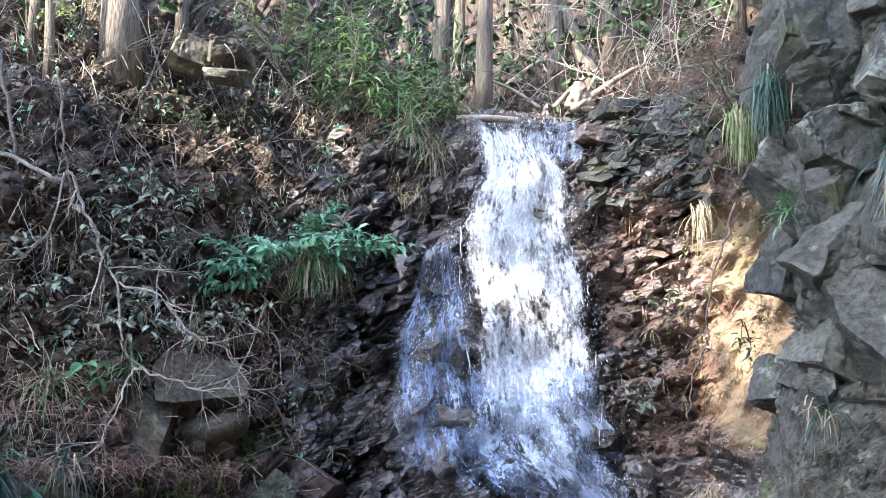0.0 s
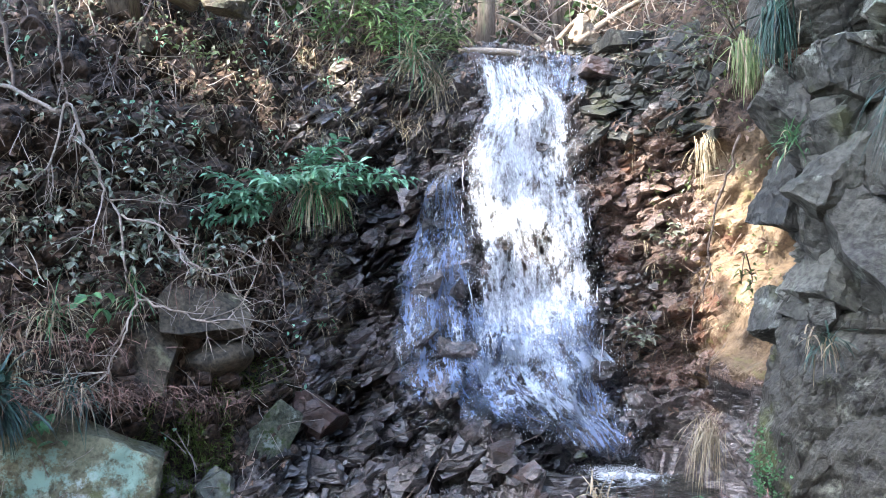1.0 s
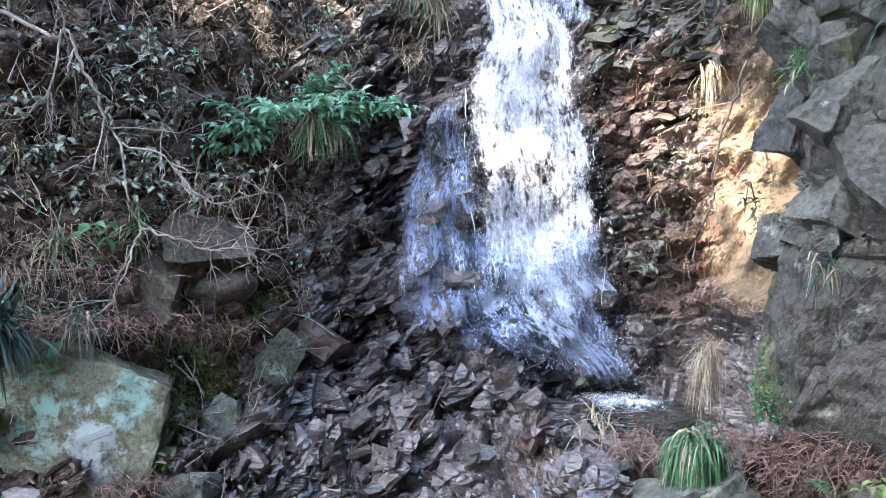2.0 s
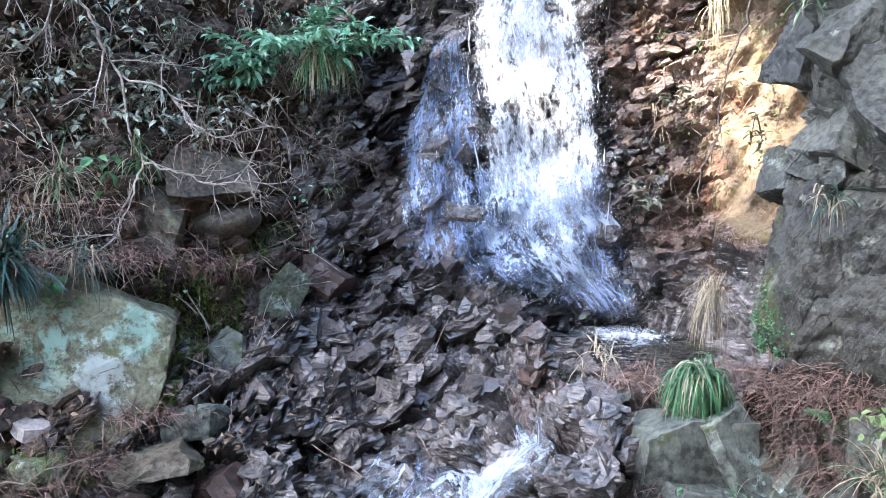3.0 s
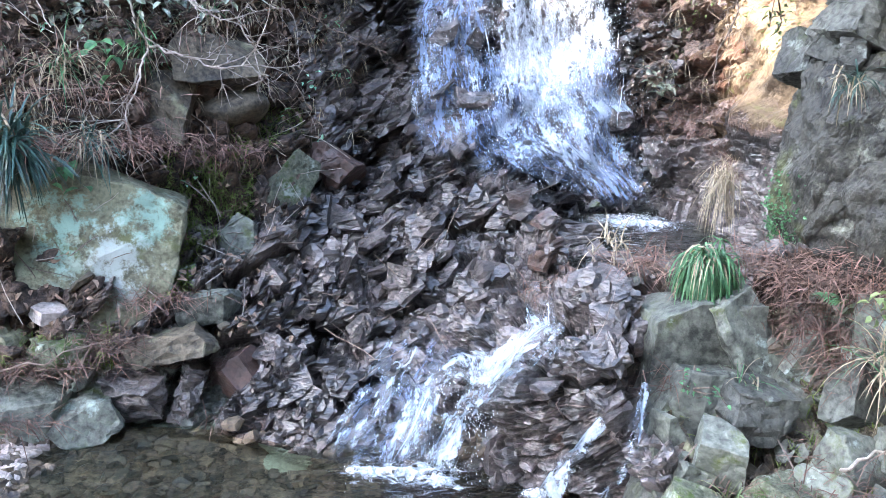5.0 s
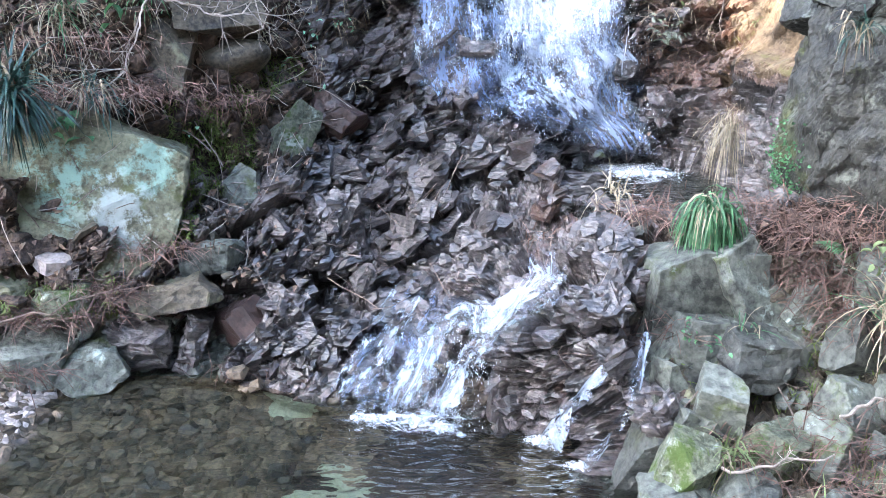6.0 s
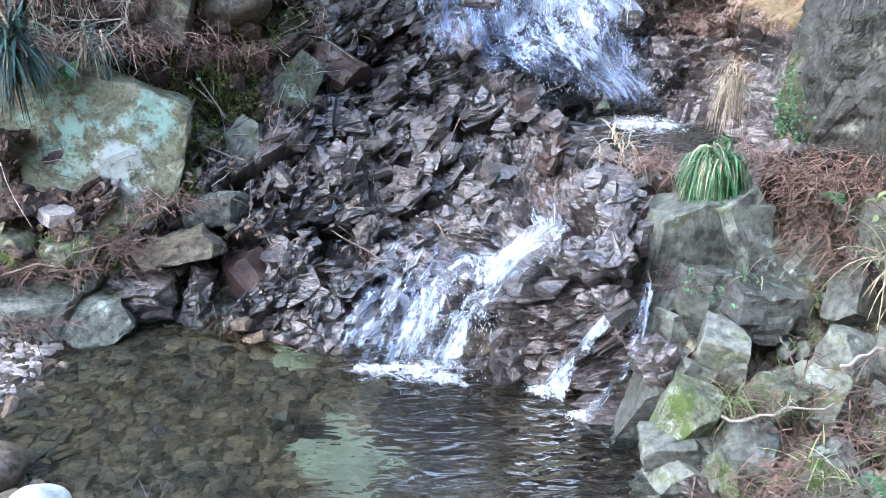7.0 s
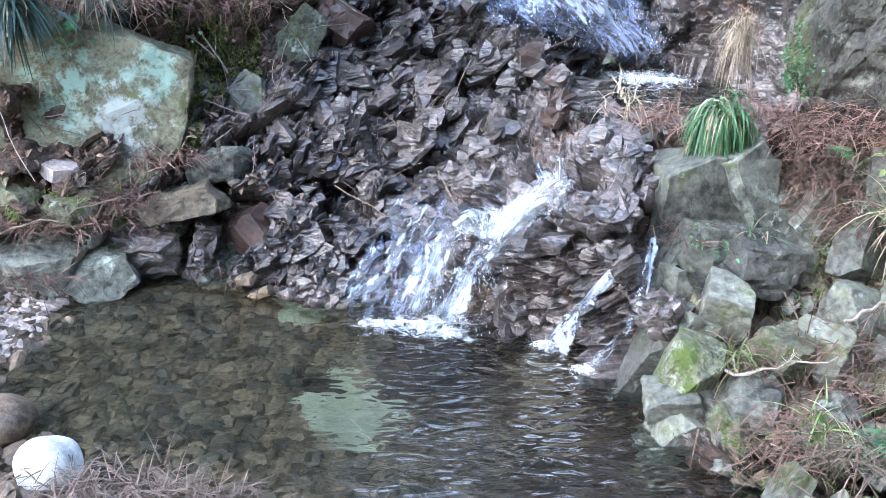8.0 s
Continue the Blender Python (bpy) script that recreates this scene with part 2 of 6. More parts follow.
_l.new(_wave.outputs["Fac"], _amp.inputs[0])
_l.new(_calm.outputs["Result"], _amp.inputs[1])
_l.new(_amp.outputs[0], _bump.inputs["Height"])
for _node in (_clear, _gloss, _fres):
    _l.new(_bump.outputs[0], _node.inputs["Normal"])
_l.new(_fres.outputs[0], _mix.inputs[0])
_l.new(_clear.outputs[0], _mix.inputs[1])
_l.new(_gloss.outputs[0], _mix.inputs[2])
_l.new(_mix.outputs[0], _n["Material Output"].inputs["Surface"])

# ---- mesh helpers ----


class Soup:
    """Vertices, faces and texture places gathered into one mesh."""

    def __init__(self):
        self.v, self.f, self.uv, self.cover = [], [], [], []

    def quad_strip(self, left, right, across=(0.0, 1.0), start=0.0, cover=None):
        k, n, run = len(self.v), len(left), start
        for i, c in enumerate(cover or ()):
            self.cover += [c[0], c[1]]
        for i in range(n):
            if i:
                run += (left[i] - left[i - 1]).length
            self.v += [left[i], right[i]]
            self.uv += [(across[0], run), (across[1], run)]
        self.f += [(k + 2 * i, k + 2 * i + 1, k + 2 * i + 3, k + 2 * i + 2) for i in range(n - 1)]

    def grid(self, columns, across, covers):
        """One sheet through columns of points that share their vertices."""
        k, n = len(self.v), len(columns[0])
        for points, a, cover in zip(columns, across, covers):
            run = 0.0
            for i, p in enumerate(points):
                run += (p - points[i - 1]).length if i else 0.0
                self.v.append(p)
                self.uv.append((a, run))
            self.cover += cover
        self.f += [(k + c * n + i, k + (c + 1) * n + i, k + (c + 1) * n + i + 1, k + c * n + i + 1) for c in range(len(columns) - 1) for i in range(n - 1)]

    def ribbon(self, path, widths, side, cover=None):
        self.quad_strip([p - side * w for p, w in zip(path, widths)], [p + side * w for p, w in zip(path, widths)], (0, 2 * max(widths)), random.random() * 9, cover)

    def tube(self, path, radii, sides=5):
        k, n = len(self.v), len(path)
        for i, p in enumerate(path):
            way = (path[min(i + 1, n - 1)] - path[max(i - 1, 0)]).normalized()
            a = way.orthogonal().normalized()
            b = way.cross(a)
            for s in range(sides):
                w = 2 * math.pi * s / sides
                self.v.append(p + (a * math.cos(w) + b * math.sin(w)) * radii[i])
                self.uv.append((s / sides, i / n))
        for i in range(n - 1):
            for s in range(sides):
                t = (s + 1) % sides
                self.f.append((k + i * sides + s, k + i * sides + t, k + (i + 1) * sides + t, k + (i + 1) * sides + s))
        self.f += [tuple(k + s for s in reversed(range(sides))), tuple(k + (n - 1) * sides + s for s in range(sides))]

    def leaf(self, base, way, normal, length, width):
        """A leaf of six faces, folded along its rib and bent at its tip."""
        side = way.cross(normal).normalized()
        up = side.cross(way).normalized()
        k = len(self.v)
        low, high, tip = base + way * length * 0.3 + up * length * 0.04, base + way * length * 0.68 + up * length * 0.02, base + way * length - up * length * 0.12
        lift = up * width * 0.22
        self.v += [base, low, high, tip, low - side * width / 2 + lift, low + side * width / 2 + lift, high - side * width * 0.4 + lift, high + side * width * 0.4 + lift]
        self.uv += [(0, 0)] * 8
        self.f += [(k, k + 1, k + 4), (k + 4, k + 1, k + 2, k + 6), (k + 6, k + 2, k + 3), (k, k + 5, k + 1), (k + 1, k + 5, k + 7, k + 2), (k + 2, k + 7, k + 3)]

    def mesh(self, name, mat, smooth=False):
        me = bpy.data.meshes.new(name)
        me.from_pydata([tuple(p) for p in self.v], [], self.f)
        layer = me.uv_layers.new(name="UVMap")
        index = np.empty(len(me.loops), int)
        me.loops.foreach_get("vertex_index", index)
        layer.data.foreach_set("uv", np.array(self.uv, float)[index].ravel())
        if self.cover:
            me.attributes.new("cover", "FLOAT", "POINT").data.foreach_set("value", self.cover)
        me.polygons.foreach_set("use_smooth", [smooth] * len(me.polygons))
        me.materials.append(mat)
        me.update()
        return me


def part(name, data, parent, label=""):
    ob = new(name, data)
    ob.parent = parent
    return tagged(ob, label)


def anchor(name, place, label, category, group=""):
    ob = new(name)
    ob.location = place
    ob.empty_display_size = 0.1
    return tagged(ob, label, category, group)


def rand_dir():
    while True:
        v = Vector((random.uniform(-1, 1), random.uniform(-1, 1), random.uniform(-1, 1)))
        if 0.05 < v.length < 1:
            return v.normalized()


# ---- ground: one sheet from behind the camera, over the pool's bed and up the ravine ----
# each profile is (y, z) from far behind, bank, shore, bed, foot, face, ledge, fall, lip to the wooded slope
PROFILES = {
    -14: [(-40, 8), (-8, 5), (-2, 4.0), (0, 3.9), (0.6, 4.0), (1.0, 4.1), (1.4, 4.3), (1.8, 4.5), (2.2, 4.9), (2.6, 5.4), (3.0, 5.8), (3.6, 6.6), (4.2, 7.5), (5.2, 8.5), (8, 10.5), (40, 30)],
    -4.5: [(-40, 4), (-8, 2.0), (0, 1.2), (1.6, 0.9), (2.2, 0.85), (2.6, 0.9), (3.0, 1.0), (3.2, 1.1), (3.35, 1.3), (3.5, 1.6), (3.7, 1.9), (3.95, 2.5), (4.3, 3.2), (4.9, 4.0), (7.2, 5.8), (40, 28)],
    -2.3: [(-40, 1.6), (-8, 0.8), (0, 0.5), (2.1, 0.22), (2.8, 0.14), (3.3, 0.10), (3.7, 0.10), (3.88, 0.2), (3.95, 0.5), (4.0, 0.9), (4.2, 1.2), (4.45, 1.9), (4.75, 2.8), (5.3, 3.5), (7.5, 5.0), (40, 26)],
    -1.3: [(-40, 1.5), (-8, 0.7), (0, 0.45), (2.1, 0.14), (2.55, -0.06), (3.3, -0.16), (3.9, -0.15), (4.1, 0.02), (4.28, 0.35), (4.7, 0.85), (5.0, 1.15), (5.22, 1.8), (5.5, 2.6), (5.95, 3.3), (8, 4.6), (40, 24)],
    -0.4: [(-40, 1.5), (-8, 0.7), (0, 0.42), (2.0, 0.12), (2.45, -0.10), (3.2, -0.32), (3.54, -0.28), (3.78, 0.0), (4.5, 0.38), (5.05, 0.72), (5.5, 1.05), (5.75, 1.7), (5.95, 2.6), (6.3, 3.3), (9, 4.3), (40, 22)],
    0.4: [(-40, 1.5), (-8, 0.7), (0, 0.42), (1.8, 0.1), (2.3, -0.2), (2.9, -0.45), (3.34, -0.4), (3.60, -0.02), (3.50, 0.42), (4.6, 0.75), (5.4, 0.95), (5.75, 1.7), (6.2, 3.28), (7.2, 3.5), (10, 4.3), (40, 21)],
    0.58: [(-40, 1.5), (-8, 0.7), (0, 0.42), (1.7, 0.1), (2.2, -0.2), (2.7, -0.42), (3.0, -0.38), (3.40, -0.02), (3.26, 0.44), (4.5, 0.72), (5.45, 0.75), (5.75, 1.68), (6.18, 3.2), (7.0, 3.5), (9.7, 4.4), (40, 21.5)],
    0.75: [(-40, 1.5), (-8, 0.7), (0, 0.42), (1.6, 0.1), (2.0, -0.2), (2.2, -0.4), (2.4, -0.34), (2.64, 0.0), (3.45, 0.42), (4.45, 0.69), (5.5, 0.55), (5.75, 1.65), (6.15, 3.1), (6.9, 3.5), (9.5, 4.5), (40, 22)],
    1.05: [(-40, 1.5), (-8, 0.7), (0, 0.42), (1.4, 0.1), (1.6, -0.12), (1.8, -0.26), (2.0, -0.2), (2.30, 0.0), (3.46, 0.28), (3.96, 0.77), (5.5, 0.55), (5.8, 1.6), (6.1, 2.9), (6.6, 3.40), (9, 4.35), (40, 23)],
    1.9: [(-40, 1.5), (-8, 0.8), (0, 0.5), (1.5, 0.16), (1.8, 0.08), (2.1, 0.1), (2.5, 0.13), (2.95, 0.24), (3.35, 0.5), (3.65, 0.92), (4.9, 1.2), (5.4, 2.0), (5.7, 3.1), (6.2, 3.75), (8.5, 4.9), (40, 25)],
    4.5: [(-40, 4), (-8, 2.0), (0, 1.2), (1.3, 0.9), (1.7, 0.9), (2.0, 1.0), (2.3, 1.2), (2.6, 1.4), (2.9, 1.7), (3.2, 2.0), (3.7, 2.4), (4.1, 3.0), (4.5, 3.9), (5.0, 4.6), (7.0, 6.4), (40, 28)],
    14: [(-40, 8), (-8, 5), (-2, 4.0), (0, 3.9), (0.6, 4.0), (1.0, 4.1), (1.4, 4.3), (1.8, 4.5), (2.2, 4.9), (2.6, 5.4), (3.0, 5.8), (3.6, 6.6), (4.2, 7.5), (5.2, 8.5), (8, 10.5), (40, 30)],
}


def cubic(knots, values, at):
    """A curve through the values at the knots that does not overshoot (monotone cubic)."""
    knots, at = np.asarray(knots, float), np.asarray(at, float)
    h = np.diff(knots)
    slope = np.diff(values, axis=0) / h.reshape(-1, *[1] * (values.ndim - 1))
    same = slope[1:] * slope[:-1] > 0
    inner = np.where(same, 2 * slope[1:] * slope[:-1] / np.where(same, slope[1:] + slope[:-1], 1), 0)
    m = np.concatenate([slope[:1], inner, slope[-1:]])
    i = np.clip(np.searchsorted(knots, at) - 1, 0, len(h) - 1)
    t = ((at - knots[i]) / h[i]).reshape(-1, *[1] * (values.ndim - 1))
    hh = h[i].reshape(-1, *[1] * (values.ndim - 1))
    return (values[i] * (1 + 2 * t) * (1 - t) ** 2 + m[i] * hh * t * (1 - t) ** 2 + values[i + 1] * t * t * (3 - 2 * t) + m[i + 1] * hh * t * t * (t - 1))


def hashed(cells, seed):
    """Three even random numbers for each row of whole numbers."""
    c = cells.astype(np.int64)
    h = (c[..., 0] * 73856093) ^ (c[..., 1] * 19349663) ^ (c[..., 2] * 83492791) ^ (seed * 2654435761)
    out = []
    for k in range(3):
        h = (h ^ (h >> 13)) * 1274126177 & 0x7FFFFFFF
        h = h ^ (h >> 16)
        out.append((h & 0xFFFF) / 65535.0)
    return np.stack(out, -1)


def broken(points, size, seed, step=0.5, tilt=0.6, crack=0.0):
    """How far a broken rock surface stands out at each point: flat, tilted facets about size apart, with steps and cracks between."""
    p = points / np.asarray(size)
    cell = np.floor(p)
    best, second, value = np.full(len(p), 1e9), np.full(len(p), 1e9), np.zeros(len(p))
    for dx in (-1, 0, 1):
        for dy in (-1, 0, 1):
            for dz in (-1, 0, 1):
                c = cell + (dx, dy, dz)
                r = hashed(c, seed)
                d = p - (c + 0.15 + 0.7 * r)
                q = (d * d).sum(-1)
                g = hashed(c, seed + 7) - 0.5
                v = (r[:, 0] - 0.5) * step + (d * g).sum(-1) * 2 * tilt
                near = q < best
                second = np.where(near, best, np.minimum(second, q))
                best, value = np.where(near, q, best), np.where(near, v, value)
    if crack:
        value = value - crack * np.clip(1 - (np.sqrt(second) - np.sqrt(best)) / 0.16, 0, 1)
    return value


def waves(points, size, seed, octaves=4):
    """Smooth rolling noise of unit height."""
    out = np.zeros(len(points))
    rng = np.random.default_rng(seed)
    for o in range(octaves):
        for _ in range(5):
            k = rng.normal(size=3) * 2.2 / size * 2**o
            out += np.sin(points @ k + rng.uniform(0, 6.28)) * 0.3 / 1.7**o
    return out


def turned(points, degrees_x, degrees_y):
    """Points in the frame of the tilted rock beds."""
    e = Euler((radians(degrees_x), radians(degrees_y), 0)).to_matrix()
    return points @ np.array(e)


def blend(x, lo, hi):
    t = np.clip((x - lo) / (hi - lo), 0, 1)
    return t * t * (3 - 2 * t)


XS = np.concatenate([np.linspace(-14, -3.6, 40)[:-1], np.linspace(-3.6, -2.6, 30)[:-1], np.linspace(-2.6, 2.4, 540), np.linspace(2.4, 3.4, 30)[1:], np.linspace(3.4, 14, 40)[1:]])
US = np.concatenate([np.linspace(0, 2, 8)[:-1], np.linspace(2, 3, 12)[:-1], np.linspace(3, 13, 740)[:-1], np.linspace(13, 14, 50)[:-1], np.linspace(14, 15, 40)])
_keys = sorted(PROFILES)
_grid = np.array([PROFILES[k] for k in _keys], float)
_across = np.moveaxis(cubic(range(16), np.moveaxis(_grid, 1, 0).reshape(16, -1), US).reshape(len(US), len(_keys), 2), 1, 0)
_sheet = cubic(_keys, _across, XS)  # x, u, (y, z)
GX, GU = np.meshgrid(XS, US, indexing="ij")
BASE = np.stack([GX, _sheet[..., 0], _sheet[..., 1]], -1)
_du, _dx = np.gradient(BASE, axis=1), np.gradient(BASE, axis=0)
NORMAL = np.cross(_dx, _du)
NORMAL /= np.linalg.norm(NORMAL, axis=-1, keepdims=True)
flat = BASE.reshape(-1, 3)
u, x = GU.ravel(), GX.ravel()
ROCKY = blend(x, -1.15, -0.55) * blend(-x, -1.72, -1.42) * blend(u, 6.3, 7.0) * blend(-u, -13.2, -12.6)
ROCKY = np.maximum(ROCKY, blend(x, -2.0, -1.6) * blend(-x, -1.8, -1.4) * blend(u, 6.6, 7.0) * blend(-u, -9.6, -8.6))
CALM = blend(-x, -1.35, -1.15) * blend(x, 0.5, 0.72) * blend(u, 8.7, 9.1) * blend(-u, -10.3, -10.05)
ROCKY = ROCKY * (1 - 0.85 * CALM)
OUTCROP = blend(x, 0.74, 0.9) * blend(-x, -2.2, -2.0) * blend(u, 6.5, 6.9) * blend(-u, -8.9, -8.6)
SHELF = blend(-x, 1.1, 1.3) * blend(x, -2.6, -2.5) * blend(u, 6.5, 6.9) * blend(-u, -7.9, -7.6)
ROCKY = ROCKY * (1 - OUTCROP) * (1 - SHELF)
BEDDED = 1 - blend(u, 6.4, 6.9)
beds = turned(flat, 20, -28)
rise = ROCKY * (0.25 * broken(beds, (0.60, 0.40, 0.17), 3, 0.9, 0.5, 0.2) + 0.12 * broken(beds, (0.24, 0.15, 0.065), 5, 0.9, 0.7, 0.4) + 0.035 * broken(beds, (0.075, 0.06, 0.028), 9, 0.8, 0.8, 0.5) + 0.02)
steep = turned(flat, -14, 22)
rise += OUTCROP * (0.12 * broken(steep, (0.36, 0.32, 0.26), 51, 0.9, 0.6, 0.45) + 0.06 * broken(steep, (0.16, 0.14, 0.11), 52, 0.9, 0.7, 0.5) + 0.016 * broken(steep, (0.05, 0.05, 0.04), 53, 0.7, 0.7, 0.3))
rise += SHELF * (0.14 * broken(beds, (0.30, 0.24, 0.12), 54, 0.8, 0.6, 0.3) + 0.06 * broken(beds, (0.12, 0.10, 0.06), 55, 0.8, 0.7, 0.35))
rise += (1 - ROCKY) * (1 - OUTCROP) * (1 - SHELF) * (1 - BEDDED) * (1 - 0.8 * CALM) * (0.13 * waves(flat, 0.45, 1) + (0.13 - 0.11 * blend(x, 1.25, 1.5)) * broken(flat, (0.24, 0.24, 0.14), 11, 0.8, 0.6, 0.3) + (0.03 - 0.02 * blend(x, 1.25, 1.5)) * broken(flat, (0.07, 0.07, 0.05), 12))
rise += BEDDED * blend(u, 2.2, 3.0) * (0.02 * waves(flat, 0.6, 4) + 0.035 * broken(flat, (0.13, 0.13, 0.1), 15, 0.8, 0.3))
GROUND = BASE + NORMAL * rise.reshape(GX.shape)[..., None]
HOLLOW = (GX > 0.66) & (GX < 1.48) & (GROUND[..., 1] > 4.66) & (GROUND[..., 1] < 5.36) & (GROUND[..., 2] < 0.95) & (GU > 8.6) & (GU < 10.4)
GROUND[..., 2] = np.where(HOLLOW, np.minimum(GROUND[..., 2], 0.63 + 0.03 * waves(GROUND.reshape(-1, 3), 0.3, 61).reshape(GX.shape)), GROUND[..., 2])
CLIFF = (int(np.searchsorted(US, 6.9)), int(np.searchsorted(US, 14.2)))


def face(x, z):
    """The place and normal on the ravine's face at a given x and height."""
    i = int(np.abs(XS - x).argmin())
    rows = GROUND[i, CLIFF[0]:CLIFF[1], 2]
    j = int(np.argmax(rows >= z)) if rows.max() >= z else len(rows) - 1
    return Vector((x, GROUND[i, CLIFF[0] + j, 1], GROUND[i, CLIFF[0] + j, 2])), Vector(NORMAL[i, CLIFF[0] + j])


def floor_at(x, y, lo=2.0, hi=7.4):
    """The place on the bank or the pool's bed at a given x and y."""
    a, b = int(np.searchsorted(US, lo)), int(np.searchsorted(US, hi))
    i = int(np.abs(XS - x).argmin())
    j = a + int(np.abs(GROUND[i, a:b, 1] - y).argmin())
    return Vector((x, GROUND[i, j, 1], GROUND[i, j, 2])), Vector(NORMAL[i, j])


_fz0, _fz1, _cell = -0.3, 3.8, 0.025


def nearest_rock(first, last):
    """For cells of x and height, how near the rock of that stretch of the face stands out."""
    table = np.full((int(5.4 / _cell), int((_fz1 - _fz0) / _cell)), 99.0)
    g = GROUND[:, first:last].reshape(-1, 3)
    bx, bz = ((g[:, 0] + 2.7) / _cell).astype(int), ((g[:, 2] - _fz0) / _cell).astype(int)
    ok = (bx >= 0) & (bx < table.shape[0]) & (bz >= 0) & (bz < table.shape[1])
    np.minimum.at(table, (bx[ok], bz[ok]), g[ok, 1])
    for _ in range(2):
        pad = np.pad(table, 1, mode="edge")
        table = np.min([pad[a:a + table.shape[0], b:b + table.shape[1]] for a in range(3) for b in range(3)], axis=0)
    return table


UPPER, LOWER = nearest_rock(int(np.searchsorted(US, 9.75)), CLIFF[1]), nearest_rock(CLIFF[0] - 12, int(np.searchsorted(US, 9.75)))


def front(x, z, upper=True):
    """How near the rock stands out at this x and height, on the fall's face or on the rocks below the basin."""
    table = UPPER if upper else LOWER
    return min(7.2, float(table[min(max(int((x + 2.7) / _cell), 0), table.shape[0] - 1), min(max(int((z - _fz0) / _cell), 0), table.shape[1] - 1)]))


_ni, _nj = GX.shape
_id = np.arange(_ni * _nj).reshape(_ni, _nj)
_faces = np.stack([_id[:-1, :-1], _id[1:, :-1], _id[1:, 1:], _id[:-1, 1:]], -1).reshape(-1, 4)
ground_mesh = bpy.data.meshes.new("ground")
ground_mesh.from_pydata(GROUND.reshape(-1, 3).tolist(), [], _faces.tolist())
for _m in (SOIL, WET, BED, OCHRE, SAND, BROWN_ROCK, GREEN_ROCK, DARK_BLOCK):
    ground_mesh.materials.append(_m)
_fx, _fu = (g[:-1, :-1].ravel() for g in (GX, GU))
_fz = GROUND[:-1, :-1, 2].ravel()
_rag = waves(GROUND[:-1, :-1].reshape(-1, 3), 0.4, 21) * 0.12
_kind = np.zeros(len(_fx), int)
_kind[(ROCKY.reshape(GX.shape)[:-1, :-1].ravel() + _rag > 0.5)] = 1
_kind[(_fx + _rag > 0.98) & (_fu > 10.1) & (_fx < 2.4) & (_fz + 2 * _rag > 1.15) & (_fz + 2 * _rag < 2.8)] = 5
_kind[(_fx + _rag > 1.55) & (_fu > 10.1) & (_fx < 2.4) & (_fz + 2 * _rag > 1.25) & (_fz + 2 * _rag < 2.75)] = 3
_kind[(CALM.reshape(GX.shape)[:-1, :-1].ravel() > 0.4)] = 1
_kind[(_fx + _rag > 1.12) & (_fu > 8.6) & (_fx < 2.4) & (_fz + _rag < 1.2)] = 1
_kind[(_fx + _rag > 0.80) & (_fu > 6.6) & (_fu < 9.2) & (_fz < 0.9)] = 0
_kind[(SHELF.reshape(GX.shape)[:-1, :-1].ravel() + _rag > 0.6)] = 6
_kind[(OUTCROP.reshape(GX.shape)[:-1, :-1].ravel() + _rag > 0.6)] = 7
_kind[(_fu < 6.75) & (_fu > 3.2)] = 2
_fy = GROUND[:-1, :-1, 1].ravel()
_floor = (_fu < 6.75) & (_fu > 3.2)
# two sand patches; two soil ellipses paint the darkness of deep water onto the bed
for _cx, _cy, _rx, _ry, _m in ((-0.52, 3.15, 0.24, 0.36, 4), (-0.76, 3.88, 0.15, 0.12, 4), (-0.2, 3.45, 0.42, 0.22, 0), (0.5, 2.6, 0.75, 0.75, 0)):
    _kind[_floor & (((_fx - _cx) / _rx) ** 2 + ((_fy - _cy) / _ry) ** 2 + 7 * _rag < 1)] = _m
ground_mesh.polygons.foreach_set("material_index", _kind)
ground_mesh.update()
ground = tagged(new("ground", ground_mesh), "dark wet broken rock, leafy soil and pebbly pool bed of a ravine", "ground", kind="structure")

# ---- rock pieces ----


def chipped(seed, chips=9, bevel=0.0, lo=0.5, hi=0.95):
    """An angular broken block about two units across: a cube with corners knocked off along random planes."""
    rng = random.Random(seed)
    bm = bmesh.new()
    bmesh.ops.create_cube(bm, size=2)
    for _ in range(chips):
        n = Vector([rng.gauss(0, 1) for _ in range(3)]).normalized()
        reach = max(v.co.dot(n) for v in bm.verts)
        cut = bmesh.ops.bisect_plane(bm, geom=bm.verts[:] + bm.edges[:] + bm.faces[:], plane_co=n * reach * rng.uniform(lo, hi), plane_no=n, clear_outer=True)
        edges = [e for e in cut["geom_cut"] if isinstance(e, bmesh.types.BMEdge)]
        if len(edges) > 2:
            bmesh.ops.edgeloop_fill(bm, edges=edges)
    bmesh.ops.dissolve_limit(bm, angle_limit=0.09, verts=bm.verts[:], edges=bm.edges[:])
    if bevel:
        bmesh.ops.bevel(bm, geom=bm.edges[:], offset=bevel, segments=1, affect="EDGES", clamp_overlap=True)
    bmesh.ops.recalc_face_normals(bm, faces=bm.faces[:])
    return bm


